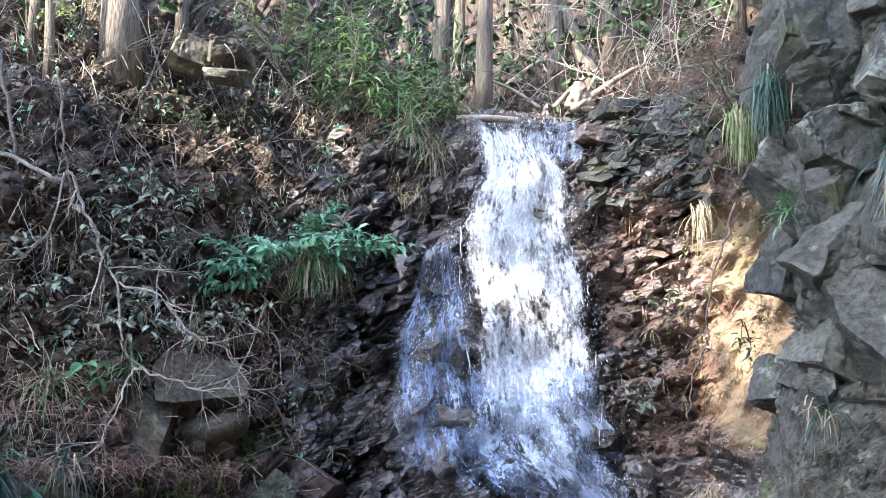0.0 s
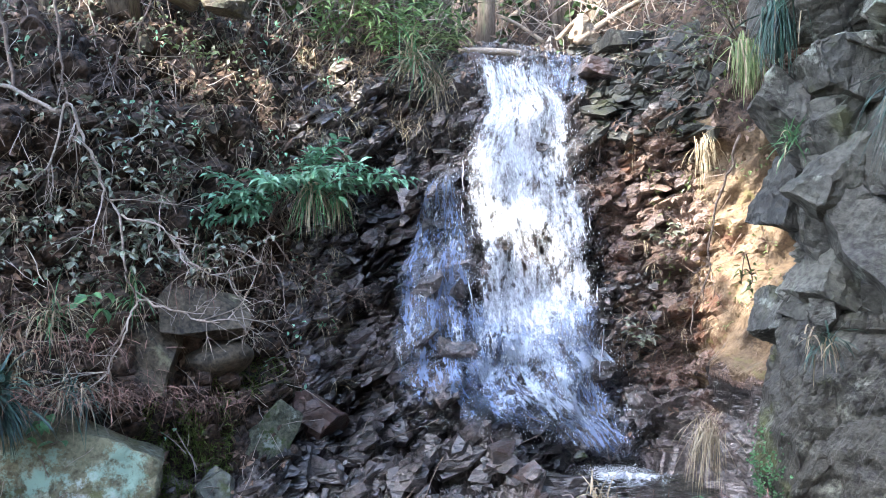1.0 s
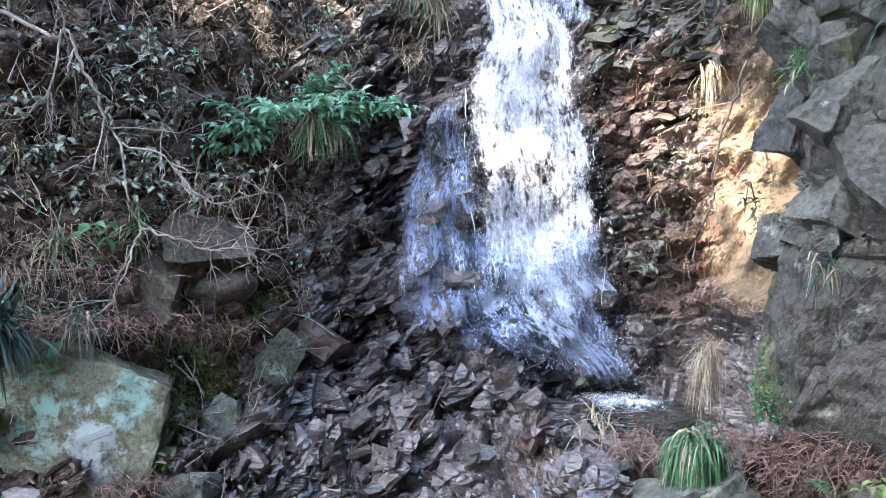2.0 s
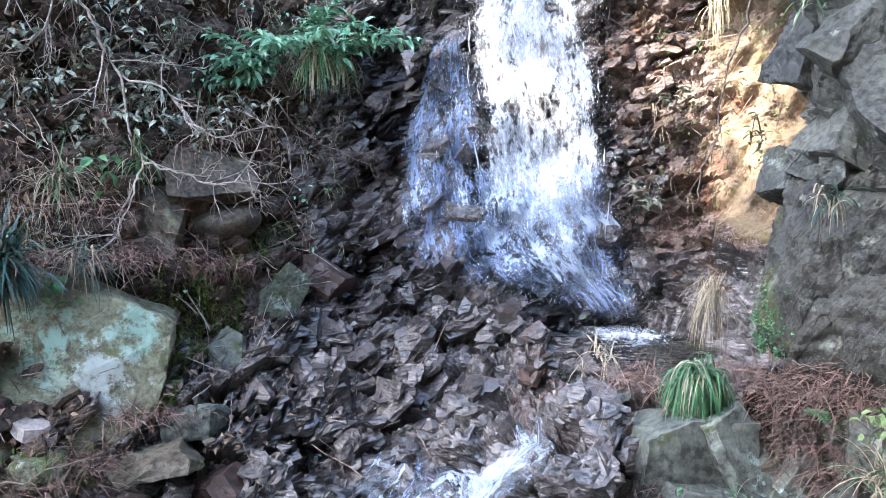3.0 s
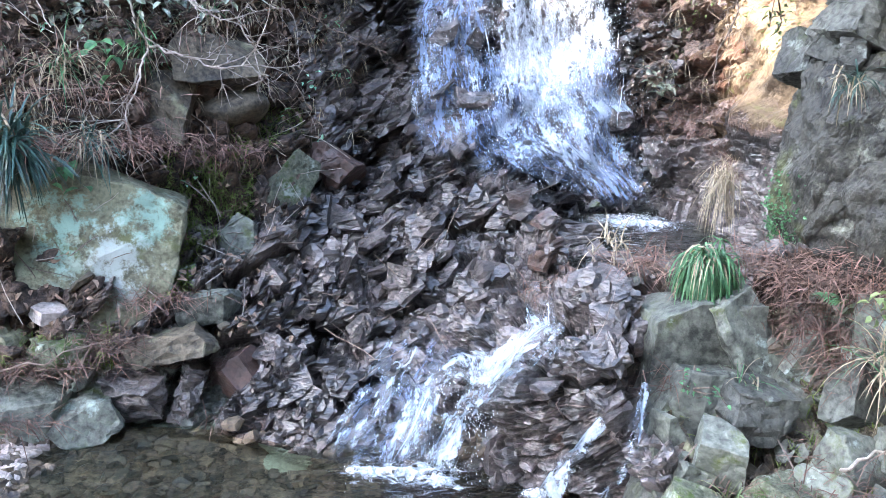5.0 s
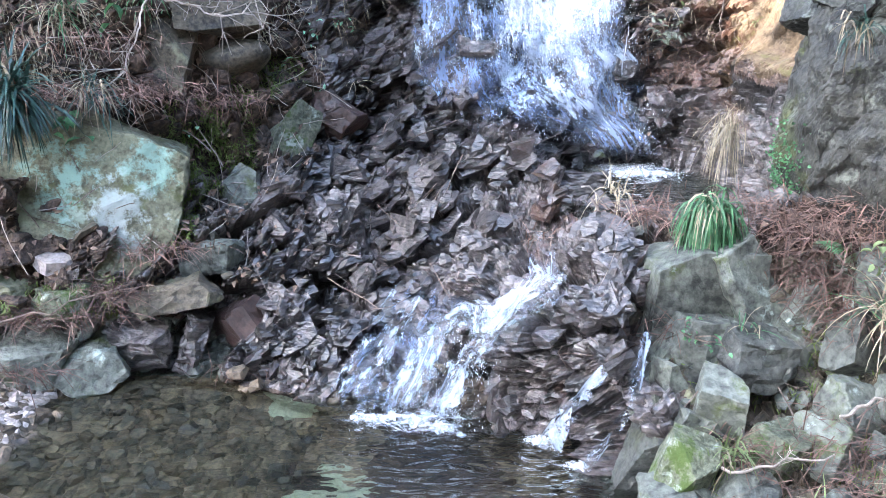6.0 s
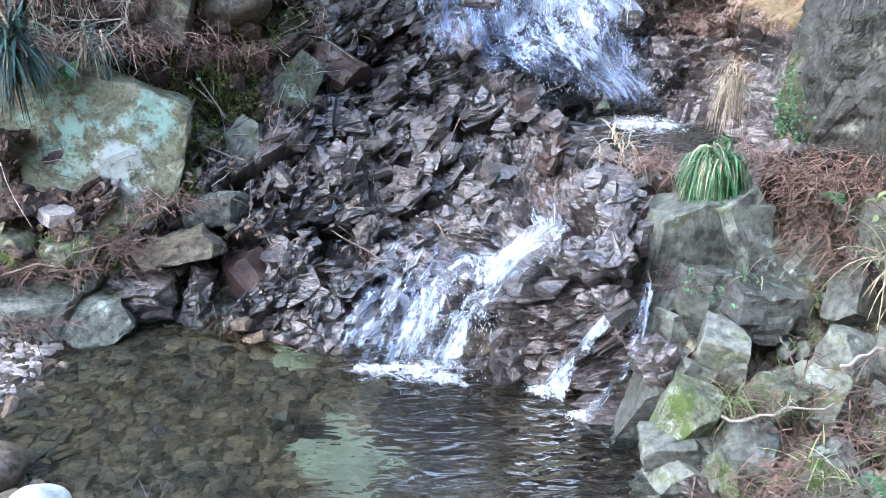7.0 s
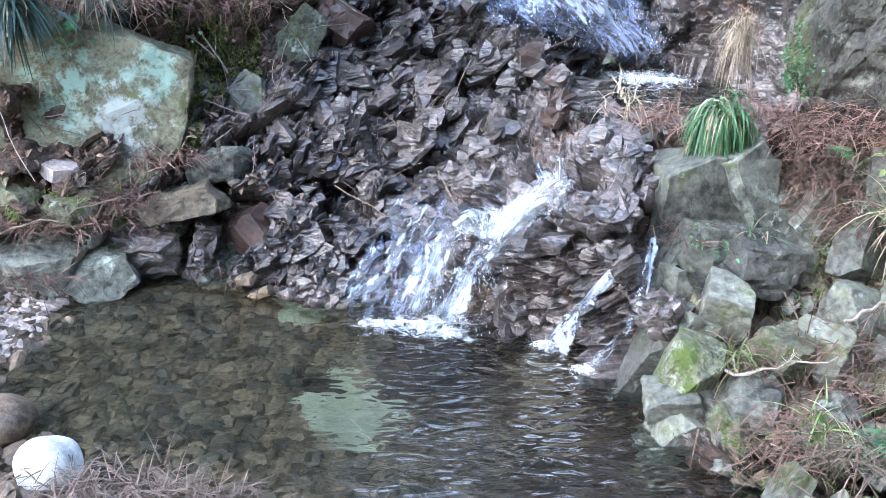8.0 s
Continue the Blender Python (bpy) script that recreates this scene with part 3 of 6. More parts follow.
def round_stone(name, place, size, turn, mat, label, seed, uneven=1.0):
    """A water-worn stone: an uneven rounded lump."""
    bm = bmesh.new()
    bmesh.ops.create_icosphere(bm, subdivisions=4, radius=0.5)
    at = np.array([v.co for v in bm.verts])
    lift = 1 + uneven * 0.10 * waves(at, 0.7, seed, 2) + uneven * 0.07 * broken(at + seed, (0.45, 0.45, 0.45), seed) + 0.012 * waves(at, 0.15, seed + 2, 2)
    for v, h in zip(bm.verts, lift):
        v.co = Vector((v.co.x * size[0], v.co.y * size[1], v.co.z * size[2])) * h
    for _ in range(2):
        bmesh.ops.smooth_vert(bm, verts=bm.verts[:], factor=0.5, use_axis_x=True, use_axis_y=True, use_axis_z=True)
    me = bpy.data.meshes.new(name)
    bm.to_mesh(me)
    bm.free()
    me.materials.append(mat)
    me.polygons.foreach_set("use_smooth", [True] * len(me.polygons))
    ob = new(name, me)
    ob.matrix_world = pose(*place, *turn)
    return tagged(ob, label, "rock")


def rock_mesh(name, size, mat, seed, chips=9, rough=0.02, facet=0.14, cuts=4):
    """The mesh of one rock: a chipped block with worn edges and a broken, uneven surface."""
    bm = chipped(seed, chips, 0.04, *((0.52, 0.86) if chips < 20 else (0.72, 0.93)))
    bmesh.ops.scale(bm, vec=Vector(size) / 2, verts=bm.verts[:])
    bmesh.ops.triangulate(bm, faces=bm.faces[:])
    bmesh.ops.subdivide_edges(bm, edges=[e for e in bm.edges if e.calc_length() > 0.05], cuts=cuts, use_grid_fill=True)
    bm.normal_update()
    at = np.array([v.co for v in bm.verts]) + seed
    lift = rough * (broken(at, (facet, facet, facet * 0.6), seed, 0.6, 0.5, 0.6) + 0.4 * broken(at, (facet / 3, facet / 3, facet / 4), seed + 1) + 0.4 * waves(at, 0.2, seed))
    for v, h in zip(bm.verts, lift):
        v.co += v.normal * h
    me = bpy.data.meshes.new(name)
    bm.to_mesh(me)
    bm.free()
    me.materials.append(mat)
    return me


def split_mesh(name, size, mat, seed, chips=5, layers=0, rough=1.4):
    """The mesh of a freshly split block: flat faces, a few corners broken off, worn edges, and thin beds standing proud where it is layered."""
    bm = chipped(seed, chips, 0.03, 0.55, 0.92)
    rng = random.Random(seed)
    skew = rng.uniform(-0.22, 0.22), rng.uniform(-0.2, 0.2), rng.uniform(0.72, 0.95)
    for v in bm.verts:
        narrow = 1 - (1 - skew[2]) * (v.co.z + 1) / 2
        v.co = Vector(((v.co.x + skew[0] * v.co.z) * narrow * size[0] / 2, (v.co.y + skew[1] * v.co.z) * narrow * size[1] / 2, v.co.z * size[2] / 2))
    bmesh.ops.triangulate(bm, faces=bm.faces[:])
    for _ in range(3):
        bmesh.ops.subdivide_edges(bm, edges=[e for e in bm.edges if e.calc_length() > 0.035], cuts=1)
        bmesh.ops.triangulate(bm, faces=bm.faces[:])
    bm.normal_update()
    at = np.array([v.co for v in bm.verts]) + seed
    lift = 0.007 * broken(at, (0.12, 0.12, 0.09), seed, 0.5, 0.5, 0.5) + 0.0035 * waves(at, 0.12, seed) + 0.0025 * broken(at, (0.035, 0.035, 0.03), seed + 1)
    if layers:
        lift = lift + 0.011 * (hashed(np.stack([np.floor((at[:, 2] + 0.1 * at[:, 0]) * layers / size[2])] * 3, -1), seed)[:, 0] - 0.5)
    for v, h in zip(bm.verts, lift):
        v.co += v.normal * h * rough
    me = bpy.data.meshes.new(name)
    bm.to_mesh(me)
    bm.free()
    me.materials.append(mat)
    return me


def boulder(name, place, size, turn, mat, label, seed, chips=9, rough=0.02, category="rock", facet=0.14, cuts=4):
    """A single rock lying free."""
    ob = new(name, rock_mesh(name, size, mat, seed, chips, rough, facet, cuts))
    ob.matrix_world = pose(*place, *turn)
    return tagged(ob, label, category)


PIECES = [chipped(40 + k, 13, 0.0, 0.42, 0.8) for k in range(10)]
PIECE_DATA = []
for _bm in PIECES:
    _bm.verts.ensure_lookup_table()
    PIECE_DATA.append((np.array([v.co for v in _bm.verts]), [[v.index for v in f.verts] for f in _bm.faces]))


def piece_mesh(k, mat, name="stone"):
    me = bpy.data.meshes.new(name)
    me.from_pydata(PIECE_DATA[k][0].tolist(), [], PIECE_DATA[k][1])
    me.materials.append(mat)
    return me


def pose_on(place, normal, size, sink, tilt=15):
    """A matrix that lays a piece of a given size on a surface, sunk into it by a share of its height, its long side along the tilted beds."""
    bed = Euler((radians(20 + random.gauss(0, tilt)), radians(-28 + random.gauss(0, tilt)), random.gauss(0, 0.2))).to_matrix() @ Euler((0, 0, random.gauss(0, 0.9))).to_matrix()
    return Matrix.LocRotScale(place - normal * sink * min(size), bed.to_quaternion(), Vector(size) / 2)


def joined(name, items, mat, label, category, parent=None):
    """Many pieces in one mesh: items are (variant, matrix)."""
    verts, faces, k = [], [], 0
    for variant, m in items:
        v, f = PIECE_DATA[variant]
        a = np.array(m)
        verts.append(v @ a[:3, :3].T + a[:3, 3])
        faces += [[i + k for i in face_ids] for face_ids in f]
        k += len(v)
    me = bpy.data.meshes.new(name)
    me.from_pydata(np.concatenate(verts).tolist(), [], faces)
    me.materials.append(mat)
    ob = new(name, me)
    ob.parent = parent
    return tagged(ob, label, category if parent is None else "", kind="stuff")


# ---- the tall crag beside the fall ----
def edge_of_crag(z):
    return np.interp(z, [0.4, 0.95, 1.25, 1.5, 1.75, 1.95, 2.3, 2.7, 3.1, 6], [1.42, 1.42, 1.40, 1.43, 1.50, 1.62, 1.70, 1.76, 1.78, 1.80])


_a, _z = np.meshgrid(np.concatenate([np.linspace(0, 0.15, 40)[:-1], np.linspace(0.15, 0.62, 240), np.linspace(0.62, 1, 40)[1:]]), np.linspace(0.45, 5.2, 420), indexing="ij")
_edge = edge_of_crag(_z)
_px = np.interp(_a, [0, 0.12, 0.2, 0.26, 0.34, 0.5, 0.8, 1], [0.85, 0.55, 0.26, 0.0, 0.06, 0.34, 1.3, 3.2]) + _edge
_py = np.interp(_a, [0, 0.12, 0.2, 0.26, 0.34, 0.5, 0.8, 1], [5.9, 5.3, 4.7, 4.1, 3.80, 3.56, 3.25, 2.7])
_py = _py + 0.22 * blend(_z, 1.7, 2.1) + 0.5 * blend(_z, 3.6, 5.2) + 0.12 * blend(-_z, -1.2, -0.7) * (_a < 0.5)
crag_points = np.stack([_px, _py, _z], -1)
_nrm = np.cross(np.gradient(crag_points, axis=0), np.gradient(crag_points, axis=1))
_nrm /= np.linalg.norm(_nrm, axis=-1, keepdims=True)
_flat = crag_points.reshape(-1, 3)
_lean = turned(_flat, -12, 18)
_smooth = blend(-_flat[:, 2], -1.95, -1.65)
_rise = (1 - 0.93 * _smooth) * (0.20 * broken(_lean, (0.30, 0.30, 0.36), 31, 0.9, 0.6, 0.5) + 0.09 * broken(_lean, (0.12, 0.12, 0.15), 33, 0.5, 0.6, 0.35) + 0.03 * broken(_lean, (0.06, 0.06, 0.07), 35))
_rise += 0.03 * waves(_flat, 0.45, 36) + 0.008 * waves(_flat, 0.09, 37) + _smooth * (0.007 * broken(_flat, (0.11, 0.11, 0.11), 38) + 0.022 * broken(_lean, (0.34, 0.3, 0.5), 39, 0.6, 0.6, 0.8) + 0.003 * broken(_flat, (0.04, 0.04, 0.04), 40))
crag_points = crag_points + _nrm * _rise.reshape(_a.shape)[..., None]
_n1, _n2 = _a.shape
_id = np.arange(_n1 * _n2).reshape(_n1, _n2)
crag_mesh = bpy.data.meshes.new("crag")
crag_mesh.from_pydata(crag_points.reshape(-1, 3).tolist(), [], np.stack([_id[:-1, :-1], _id[1:, :-1], _id[1:, 1:], _id[:-1, 1:]], -1).reshape(-1, 4).tolist())
crag_mesh.materials.append(CRAG_FACE)
crag_mesh.materials.append(CRAG)
crag_mesh.polygons.foreach_set("material_index", (crag_points[:-1, :-1, 2] + 0.1 * waves(crag_points[:-1, :-1].reshape(-1, 3), 0.3, 41).reshape(_n1 - 1, _n2 - 1) > 1.85).astype(int).ravel())
crag = tagged(new("crag", crag_mesh), "tall dark grey crag of cracked angular blocks beside the waterfall", "rock face")

# the great blocks of the crag's upper part: place, size, turn
CRAG_BLOCKS = [
    ((1.53, 3.90, 3.30), (0.52, 0.46, 0.70), (8, -10, 10)),
    ((1.86, 3.68, 3.12), (0.40, 0.40, 0.42), (-6, 22, -8)),
    ((1.92, 3.74, 3.50), (0.44, 0.40, 0.40), (6, 8, 14)),
    ((1.62, 3.74, 2.91), (0.18, 0.20, 0.09), (0, 8, 6)),
    ((1.60, 3.82, 2.79), (0.36, 0.36, 0.28), (-6, -8, 8)),
    ((1.44, 3.96, 2.62), (0.40, 0.30, 0.30), (10, 38, -16)),
    ((1.55, 3.78, 2.57), (0.24, 0.26, 0.26), (0, -24, 18)),
    ((1.56, 3.76, 2.35), (0.26, 0.30, 0.36), (6, 40, 10)),
    ((1.70, 3.66, 2.10), (0.40, 0.40, 0.46), (-4, -16, -10)),
    ((1.47, 4.04, 2.33), (0.22, 0.30, 0.40), (0, 16, 20)),
    ((1.53, 3.88, 2.13), (0.22, 0.26, 0.26), (0, -20, -12)),
    ((1.78, 3.66, 2.50), (0.34, 0.36, 0.48), (4, 10, 6)),
    ((1.58, 3.86, 1.92), (0.26, 0.3, 0.22), (0, 24, 10)),
    ((1.84, 3.58, 1.80), (0.34, 0.3, 0.34), (0, -12, 10)),
    ((2.05, 3.55, 2.30), (0.40, 0.4, 0.6), (0, 12, 0)),
]
for _k, (_place, _size, _turn) in enumerate(CRAG_BLOCKS):
    block = part("block", split_mesh("block", _size, CRAG, 300 + _k, 10, rough=2.4), crag)
    block.matrix_world = pose(_place[0] + 0.08, _place[1] + 0.05, _place[2], *_turn)
crag_meshes = [split_mesh("block", (2, 2, 2), CRAG, 330 + k, 9, rough=9.0) for k in range(8)]
for _ in range(70):
    _ia, _iz = random.randrange(80, 220), random.randrange(115, 280)
    _s = random.uniform(0.08, 0.26)
    _q, _nn = Vector(crag_points[_ia, _iz]), Vector(_nrm[_ia, _iz])
    block = part("block", crag_meshes[random.randrange(len(crag_meshes))], crag)
    block.matrix_world = Matrix.LocRotScale(_q + _nn * _s * 0.1, Euler((random.gauss(0, 0.4), random.gauss(0.3, 0.4), random.uniform(0, 6.3))), Vector((_s * random.uniform(0.8, 1.4), _s, _s * random.uniform(0.6, 1.2))) / 2)

# ---- single rocks ----
BOULDERS = [
    # name, place, size, turn, material, label, seed
    ("boulder", (-2.08, 4.46, 0.86), (1.32, 0.62, 0.84), (-10, 24, 6), LICHEN, "broad pale boulder with mint-green lichen patches", 101),
    ("stone", (-1.98, 4.10, 0.56), (0.20, 0.18, 0.11), (10, 10, 30), PALE, "pale beige stone wedged under the lichen boulder", 102),
    ("boulder", (-2.22, 4.08, 0.50), (0.4, 0.3, 0.2), (0, 8, 10), LICHEN, "low lichen-covered rock at the foot of the bank", 103),
    ("boulder", (-1.93, 4.02, 0.40), (0.30, 0.26, 0.2), (0, 12, 40), MOSSY, "round rock covered in green moss", 104),
    ("boulder", (-1.70, 4.84, 1.47), (0.56, 0.44, 0.38), (-6, 5, 8), DARK_BLOCK, "dark smooth block of rock in the bank", 105),
    ("boulder", (-1.36, 5.02, 1.69), (0.60, 0.44, 0.27), (-6, 10, 20), DARK_BLOCK, "dark slab of rock in the bank", 106),
    ("boulder", (-1.26, 5.02, 1.43), (0.42, 0.34, 0.22), (-10, -8, 12), DARK_BLOCK, "rounded grey-brown rock under the slab", 107),
    ("boulder", (-1.0, 5.08, 1.0), (0.24, 0.28, 0.36), (-15, 36, 25), MOSSY, "upright grey rock with a mossy edge", 108),
    ("boulder", (-0.78, 5.30, 1.02), (0.34, 0.3, 0.28), (-30, 25, -10), RUST, "rust-brown wet rock face", 109),
    ("boulder", (-1.20, 4.66, 0.80), (0.2, 0.2, 0.26), (0, 10, 15), GREEN_ROCK, "small mossy rock on the slope", 110),
    ("boulder", (-2.15, 3.93, 0.14), (0.5, 0.35, 0.24), (0, 6, -8), GREEN_ROCK, "pale green rock at the pool's edge", 111),
    ("boulder", (-1.84, 4.0, 0.08), (0.36, 0.32, 0.2), (0, -14, 20), GREEN_ROCK, "pale green rock at the pool's edge", 112),
    ("boulder", (-1.42, 4.16, 0.39), (0.40, 0.3, 0.13), (-4, -12, 6), DARK_BLOCK, "flat-topped wet rock at the pool's edge", 113),
    ("boulder", (-1.58, 4.10, 0.16), (0.42, 0.28, 0.28), (0, 10, -20), WET, "dark layered wet rock at the waterline", 114),
    ("boulder", (-1.36, 4.12, 0.12), (0.13, 0.16, 0.36), (0, 18, 10), WET, "upright wet rock at the waterline", 115),
    ("boulder", (-1.47, 4.42, 0.66), (0.2, 0.2, 0.18), (0, 0, 30), GREEN_ROCK, "small pale rock on the slope", 116),
    ("boulder", (-1.28, 4.34, 0.53), (0.34, 0.22, 0.15), (0, -10, 4), GREEN_ROCK, "wet flat stone on the slope", 117),
    ("boulder", (-1.11, 4.22, 0.22), (0.34, 0.2, 0.30), (-18, 32, 0), RUST, "rust-red triangular wet rock", 118),
    ("boulder", (-0.92, 4.28, 0.20), (0.30, 0.25, 0.34), (-25, 18, 10), WET, "shiny wet rock beside the rusty one", 119),
    ("boulder", (0.99, 3.78, 0.53), (0.50, 0.46, 0.48), (-6, 4, 6), GREEN_ROCK, "large smooth grey-green block under the sedge tuft", 120),
    ("boulder", (0.95, 3.50, 0.36), (0.34, 0.32, 0.36), (-8, 4, -12), GREEN_ROCK, "tilted grey-green slab of rock with moss", 121),
    ("boulder", (1.15, 3.42, 0.41), (0.32, 0.34, 0.19), (4, 8, 12), CRAG, "dark layered block with split edges", 122),
    ("boulder", (1.19, 3.70, 0.58), (0.26, 0.42, 0.50), (-4, -22, 8), GREEN_ROCK, "pale narrow rib of rock beside the sedge tuft", 166),
    ("boulder", (0.97, 3.18, 0.28), (0.22, 0.24, 0.32), (14, 12, -14), GREEN_ROCK, "pale angular green-grey block", 123),
    ("boulder", (0.80, 3.30, 0.34), (0.12, 0.16, 0.20), (0, -8, 20), GREEN_ROCK, "small pale mint-green block", 124),
    ("boulder", (0.80, 3.50, 0.26), (0.22, 0.26, 0.34), (-6, 26, 4), GREEN_ROCK, "grey sloping slab beside the trickle", 153),
    ("boulder", (0.70, 3.16, 0.08), (0.20, 0.26, 0.44), (8, 20, 0), CRAG, "wedge-shaped dark block at the waterline", 125),
    ("boulder", (0.74, 2.90, 0.10), (0.18, 0.22, 0.42), (10, 20, -10), MOSSY, "mossy sloping rock at the pool's edge", 126),
    ("boulder", (0.70, 2.78, -0.02), (0.16, 0.18, 0.24), (4, 24, 10), GREEN_ROCK, "pale rock standing in the pool's edge", 157),
    ("boulder", (0.36, 5.47, 1.10), (0.2, 0.18, 0.11), (-16, -16, 4), WET, "dark wet rock showing through the falling water", 159),
    ("boulder", (0.98, 5.62, 1.28), (0.18, 0.18, 0.12), (-14, -10, 4), WET, "dark wet rock showing through the falling water", 161),
    ("boulder", (1.72, 3.58, 0.62), (0.36, 0.35, 0.44), (0, -6, 14), GREEN_ROCK, "mossy rock on the ledge", 131),
    ("boulder", (1.28, 6.40, 3.46), (0.36, 0.4, 0.13), (-6, 6, 8), CRAG, "flat grey boulder beside the lip of the fall", 132),
    ("boulder", (1.46, 6.15, 3.24), (0.32, 0.4, 0.13), (-10, 14, -6), CRAG, "grey boulder on the slope", 133),
    ("boulder", (1.70, 5.9, 3.04), (0.28, 0.36, 0.15), (-10, 20, 0), CRAG, "grey boulder on the slope", 134),
    ("boulder", (1.05, 6.3, 3.24), (0.34, 0.4, 0.13), (-4, 8, 16), WET, "wet grey boulder at the lip of the fall", 135),
    ("boulder", (0.59, 5.92, 2.70), (0.17, 0.16, 0.09), (0, 5, 0), WET, "small dark rock standing out of the fall", 136),
    ("boulder", (-1.34, 5.55, 3.64), (0.26, 0.35, 0.16), (0, 8, -10), DARK_BLOCK, "grey rock jutting out of the upper bank", 137),
    ("boulder", (-1.32, 5.5, 3.50), (0.26, 0.3, 0.08), (0, 12, -10), DARK_BLOCK, "thin jutting slab in the upper bank", 138),
    ("boulder", (-1.62, 5.72, 3.66), (0.26, 0.4, 0.2), (0, 22, 20), DARK_BLOCK, "dark rock in the upper bank", 139),
    ("stone", (-1.45, 2.47, 0.05), (0.215, 0.2, 0.25), (0, 12, 20), WHITE, "round white stone on the near bank", 140),
    ("stone", (-1.74, 2.75, 0.06), (0.26, 0.24, 0.16), (0, 0, 50), BED, "tan stone at the pool's edge", 141),
    ("boulder", (0.10, 5.60, 1.40), (0.30, 0.26, 0.12), (-16, 6, 8), WET, "dark wet rock in the falling water", 143),
    ("boulder", (0.58, 5.0, 0.68), (0.34, 0.3, 0.22), (-10, 4, 0), WET, "dark wet rock beside the upper basin", 144),
    ("boulder", (1.18, 5.42, 1.10), (0.17, 0.14, 0.26), (-14, -12, 0), WET, "bluish wet stone behind the upper basin", 145),
]
SPLIT = {120: 6, 121: 7, 122: 5, 123: 7, 124: 7, 153: 7, 125: 8, 157: 8, 166: 5, 111: 9, 112: 9, 113: 8, 117: 8, 105: 7, 108: 9, 106: 7, 101: 4, 131: 8, 132: 8, 133: 8, 134: 8, 135: 8}
for _name, _place, _size, _turn, _mat, _label, _seed in BOULDERS:
    if _seed in (140, 141, 107):
        round_stone(_name, _place, _size, _turn, _mat, _label, _seed, 2.2 if _seed == 140 else 1.0)
    elif _seed in SPLIT:
        _ob = new(_name, split_mesh(_name, _size, _mat, _seed, SPLIT[_seed], 8 if _seed in (122, 113, 114) else 0, 2.4 if _seed == 101 else 1.6))
        _ob.matrix_world = pose(*_place, *_turn)
        tagged(_ob, _label, "rock")
    else:
        boulder(_name, _place, _size, _turn, _mat, _label, _seed, chips=9 if _seed > 119 else 14, rough=0.012 if _mat is not WET else 0.03, facet=0.13)

# broken blocks heaped beside the pool, leaning together: x, height, size
for _k, (_x, _z, _s) in enumerate(((0.80, 0.10, 0.20), (0.96, 0.10, 0.22), (1.12, 0.16, 0.24), (1.30, 0.20, 0.26), (1.48, 0.22, 0.26), (1.66, 0.26, 0.26), (0.86, 0.22, 0.18), (1.04, 0.26, 0.20), (1.22, 0.32, 0.20), (1.38, 0.36, 0.24), (1.56, 0.40, 0.24),
                                   (1.74, 0.46, 0.26), (1.02, 0.03, 0.18), (1.18, 0.05, 0.20), (1.36, 0.08, 0.20), (1.54, 0.10, 0.22), (0.72, 0.05, 0.18), (1.30, 0.48, 0.18), (1.46, 0.54, 0.2), (1.26, 0.13, 0.14), (0.90, 0.02, 0.16), (1.10, 0.38, 0.15))):
    _rng = random.Random(500 + _k)
    _p, _n = face(_x, _z)
    _mat = MOSSY if _k in (2, 7, 13, 15, 20) else GREEN_ROCK
    _ob = new("boulder", split_mesh("boulder", (_s * _rng.uniform(0.8, 1.3), _s * _rng.uniform(0.8, 1.1), _s * _rng.uniform(0.7, 1.4)), _mat, 400 + _k, 8, 6 if _k % 5 == 1 else 0, 1.6))
    _ob.matrix_world = pose(_p.x, _p.y + 0.03, _p.z, _rng.gauss(6, 9), _rng.gauss(20, 12), _rng.gauss(0, 24))
    tagged(_ob, "moss-covered angular block in the heap beside the pool" if _mat is MOSSY else "broken grey-green angular block in the heap beside the pool", "rock", "broken blocks beside the pool")

# ---- water ----
WATER = 0.0
pool = Soup()
for _i in range(24):
    _l0, _r0 = -2.6 + _i * 0.2, -2.4 + _i * 0.2
    pool.quad_strip([Vector((_l0, y / 4, WATER)) for y in range(2, 20)], [Vector((_r0, y / 4, WATER)) for y in range(2, 20)])
pool_ob = tagged(new("water", pool.mesh("water", POOL, True)), "clear greenish shallow pool water with small ripples", "pool water", kind="structure")
pool_ob.visible_shadow = False
basin = Soup()
basin.quad_strip([Vector((0.5 + 0.03 * math.sin(k * 2.0), 4.5 + k * 0.1, 0.705)) for k in range(14)], [Vector((1.7, 4.5 + k * 0.1, 0.705)) for k in range(14)])
basin_ob = tagged(new("water", basin.mesh("water", POOL, True)), "small basin of clear water at the foot of the fall", "pool water", kind="structure")
basin_ob.visible_shadow = False


def water_run(name, spans, count, width, label, off=(0.01, 0.05)):
    """Loose strands of water down a stream given by (height, left, right) spans."""
    soup = Soup()
    order = sorted(spans)
    hs, ls, rs = ([q[k] for q in order] for k in range(3))
    for _ in range(count):
        a, z0 = random.random(), random.uniform(hs[0] + 0.1, hs[-1])
        z1 = max(hs[0], z0 - random.uniform(0.06, 0.3))
        off_here, line = random.uniform(*off), []
        for k in range(8):
            z = z0 + (z1 - z0) * k / 7
            x = float(np.interp(z, hs, ls)) * (1 - a) + float(np.interp(z, hs, rs)) * a + 0.006 * math.sin(30 * z + 9 * a)
            line.append(Vector((x, front(x, z, name == "waterfall") - off_here, z)))
        w = random.uniform(*width)
        soup.ribbon(line, [w] * 8, Vector((1, 0.15, 0)), [(c, c) for c in (0.2, 0.7, 1, 1, 0.9, 0.7, 0.4, 0)])
    return tagged(new(name, soup.mesh(name, STRAND)), label, "waterfall", kind="stuff")


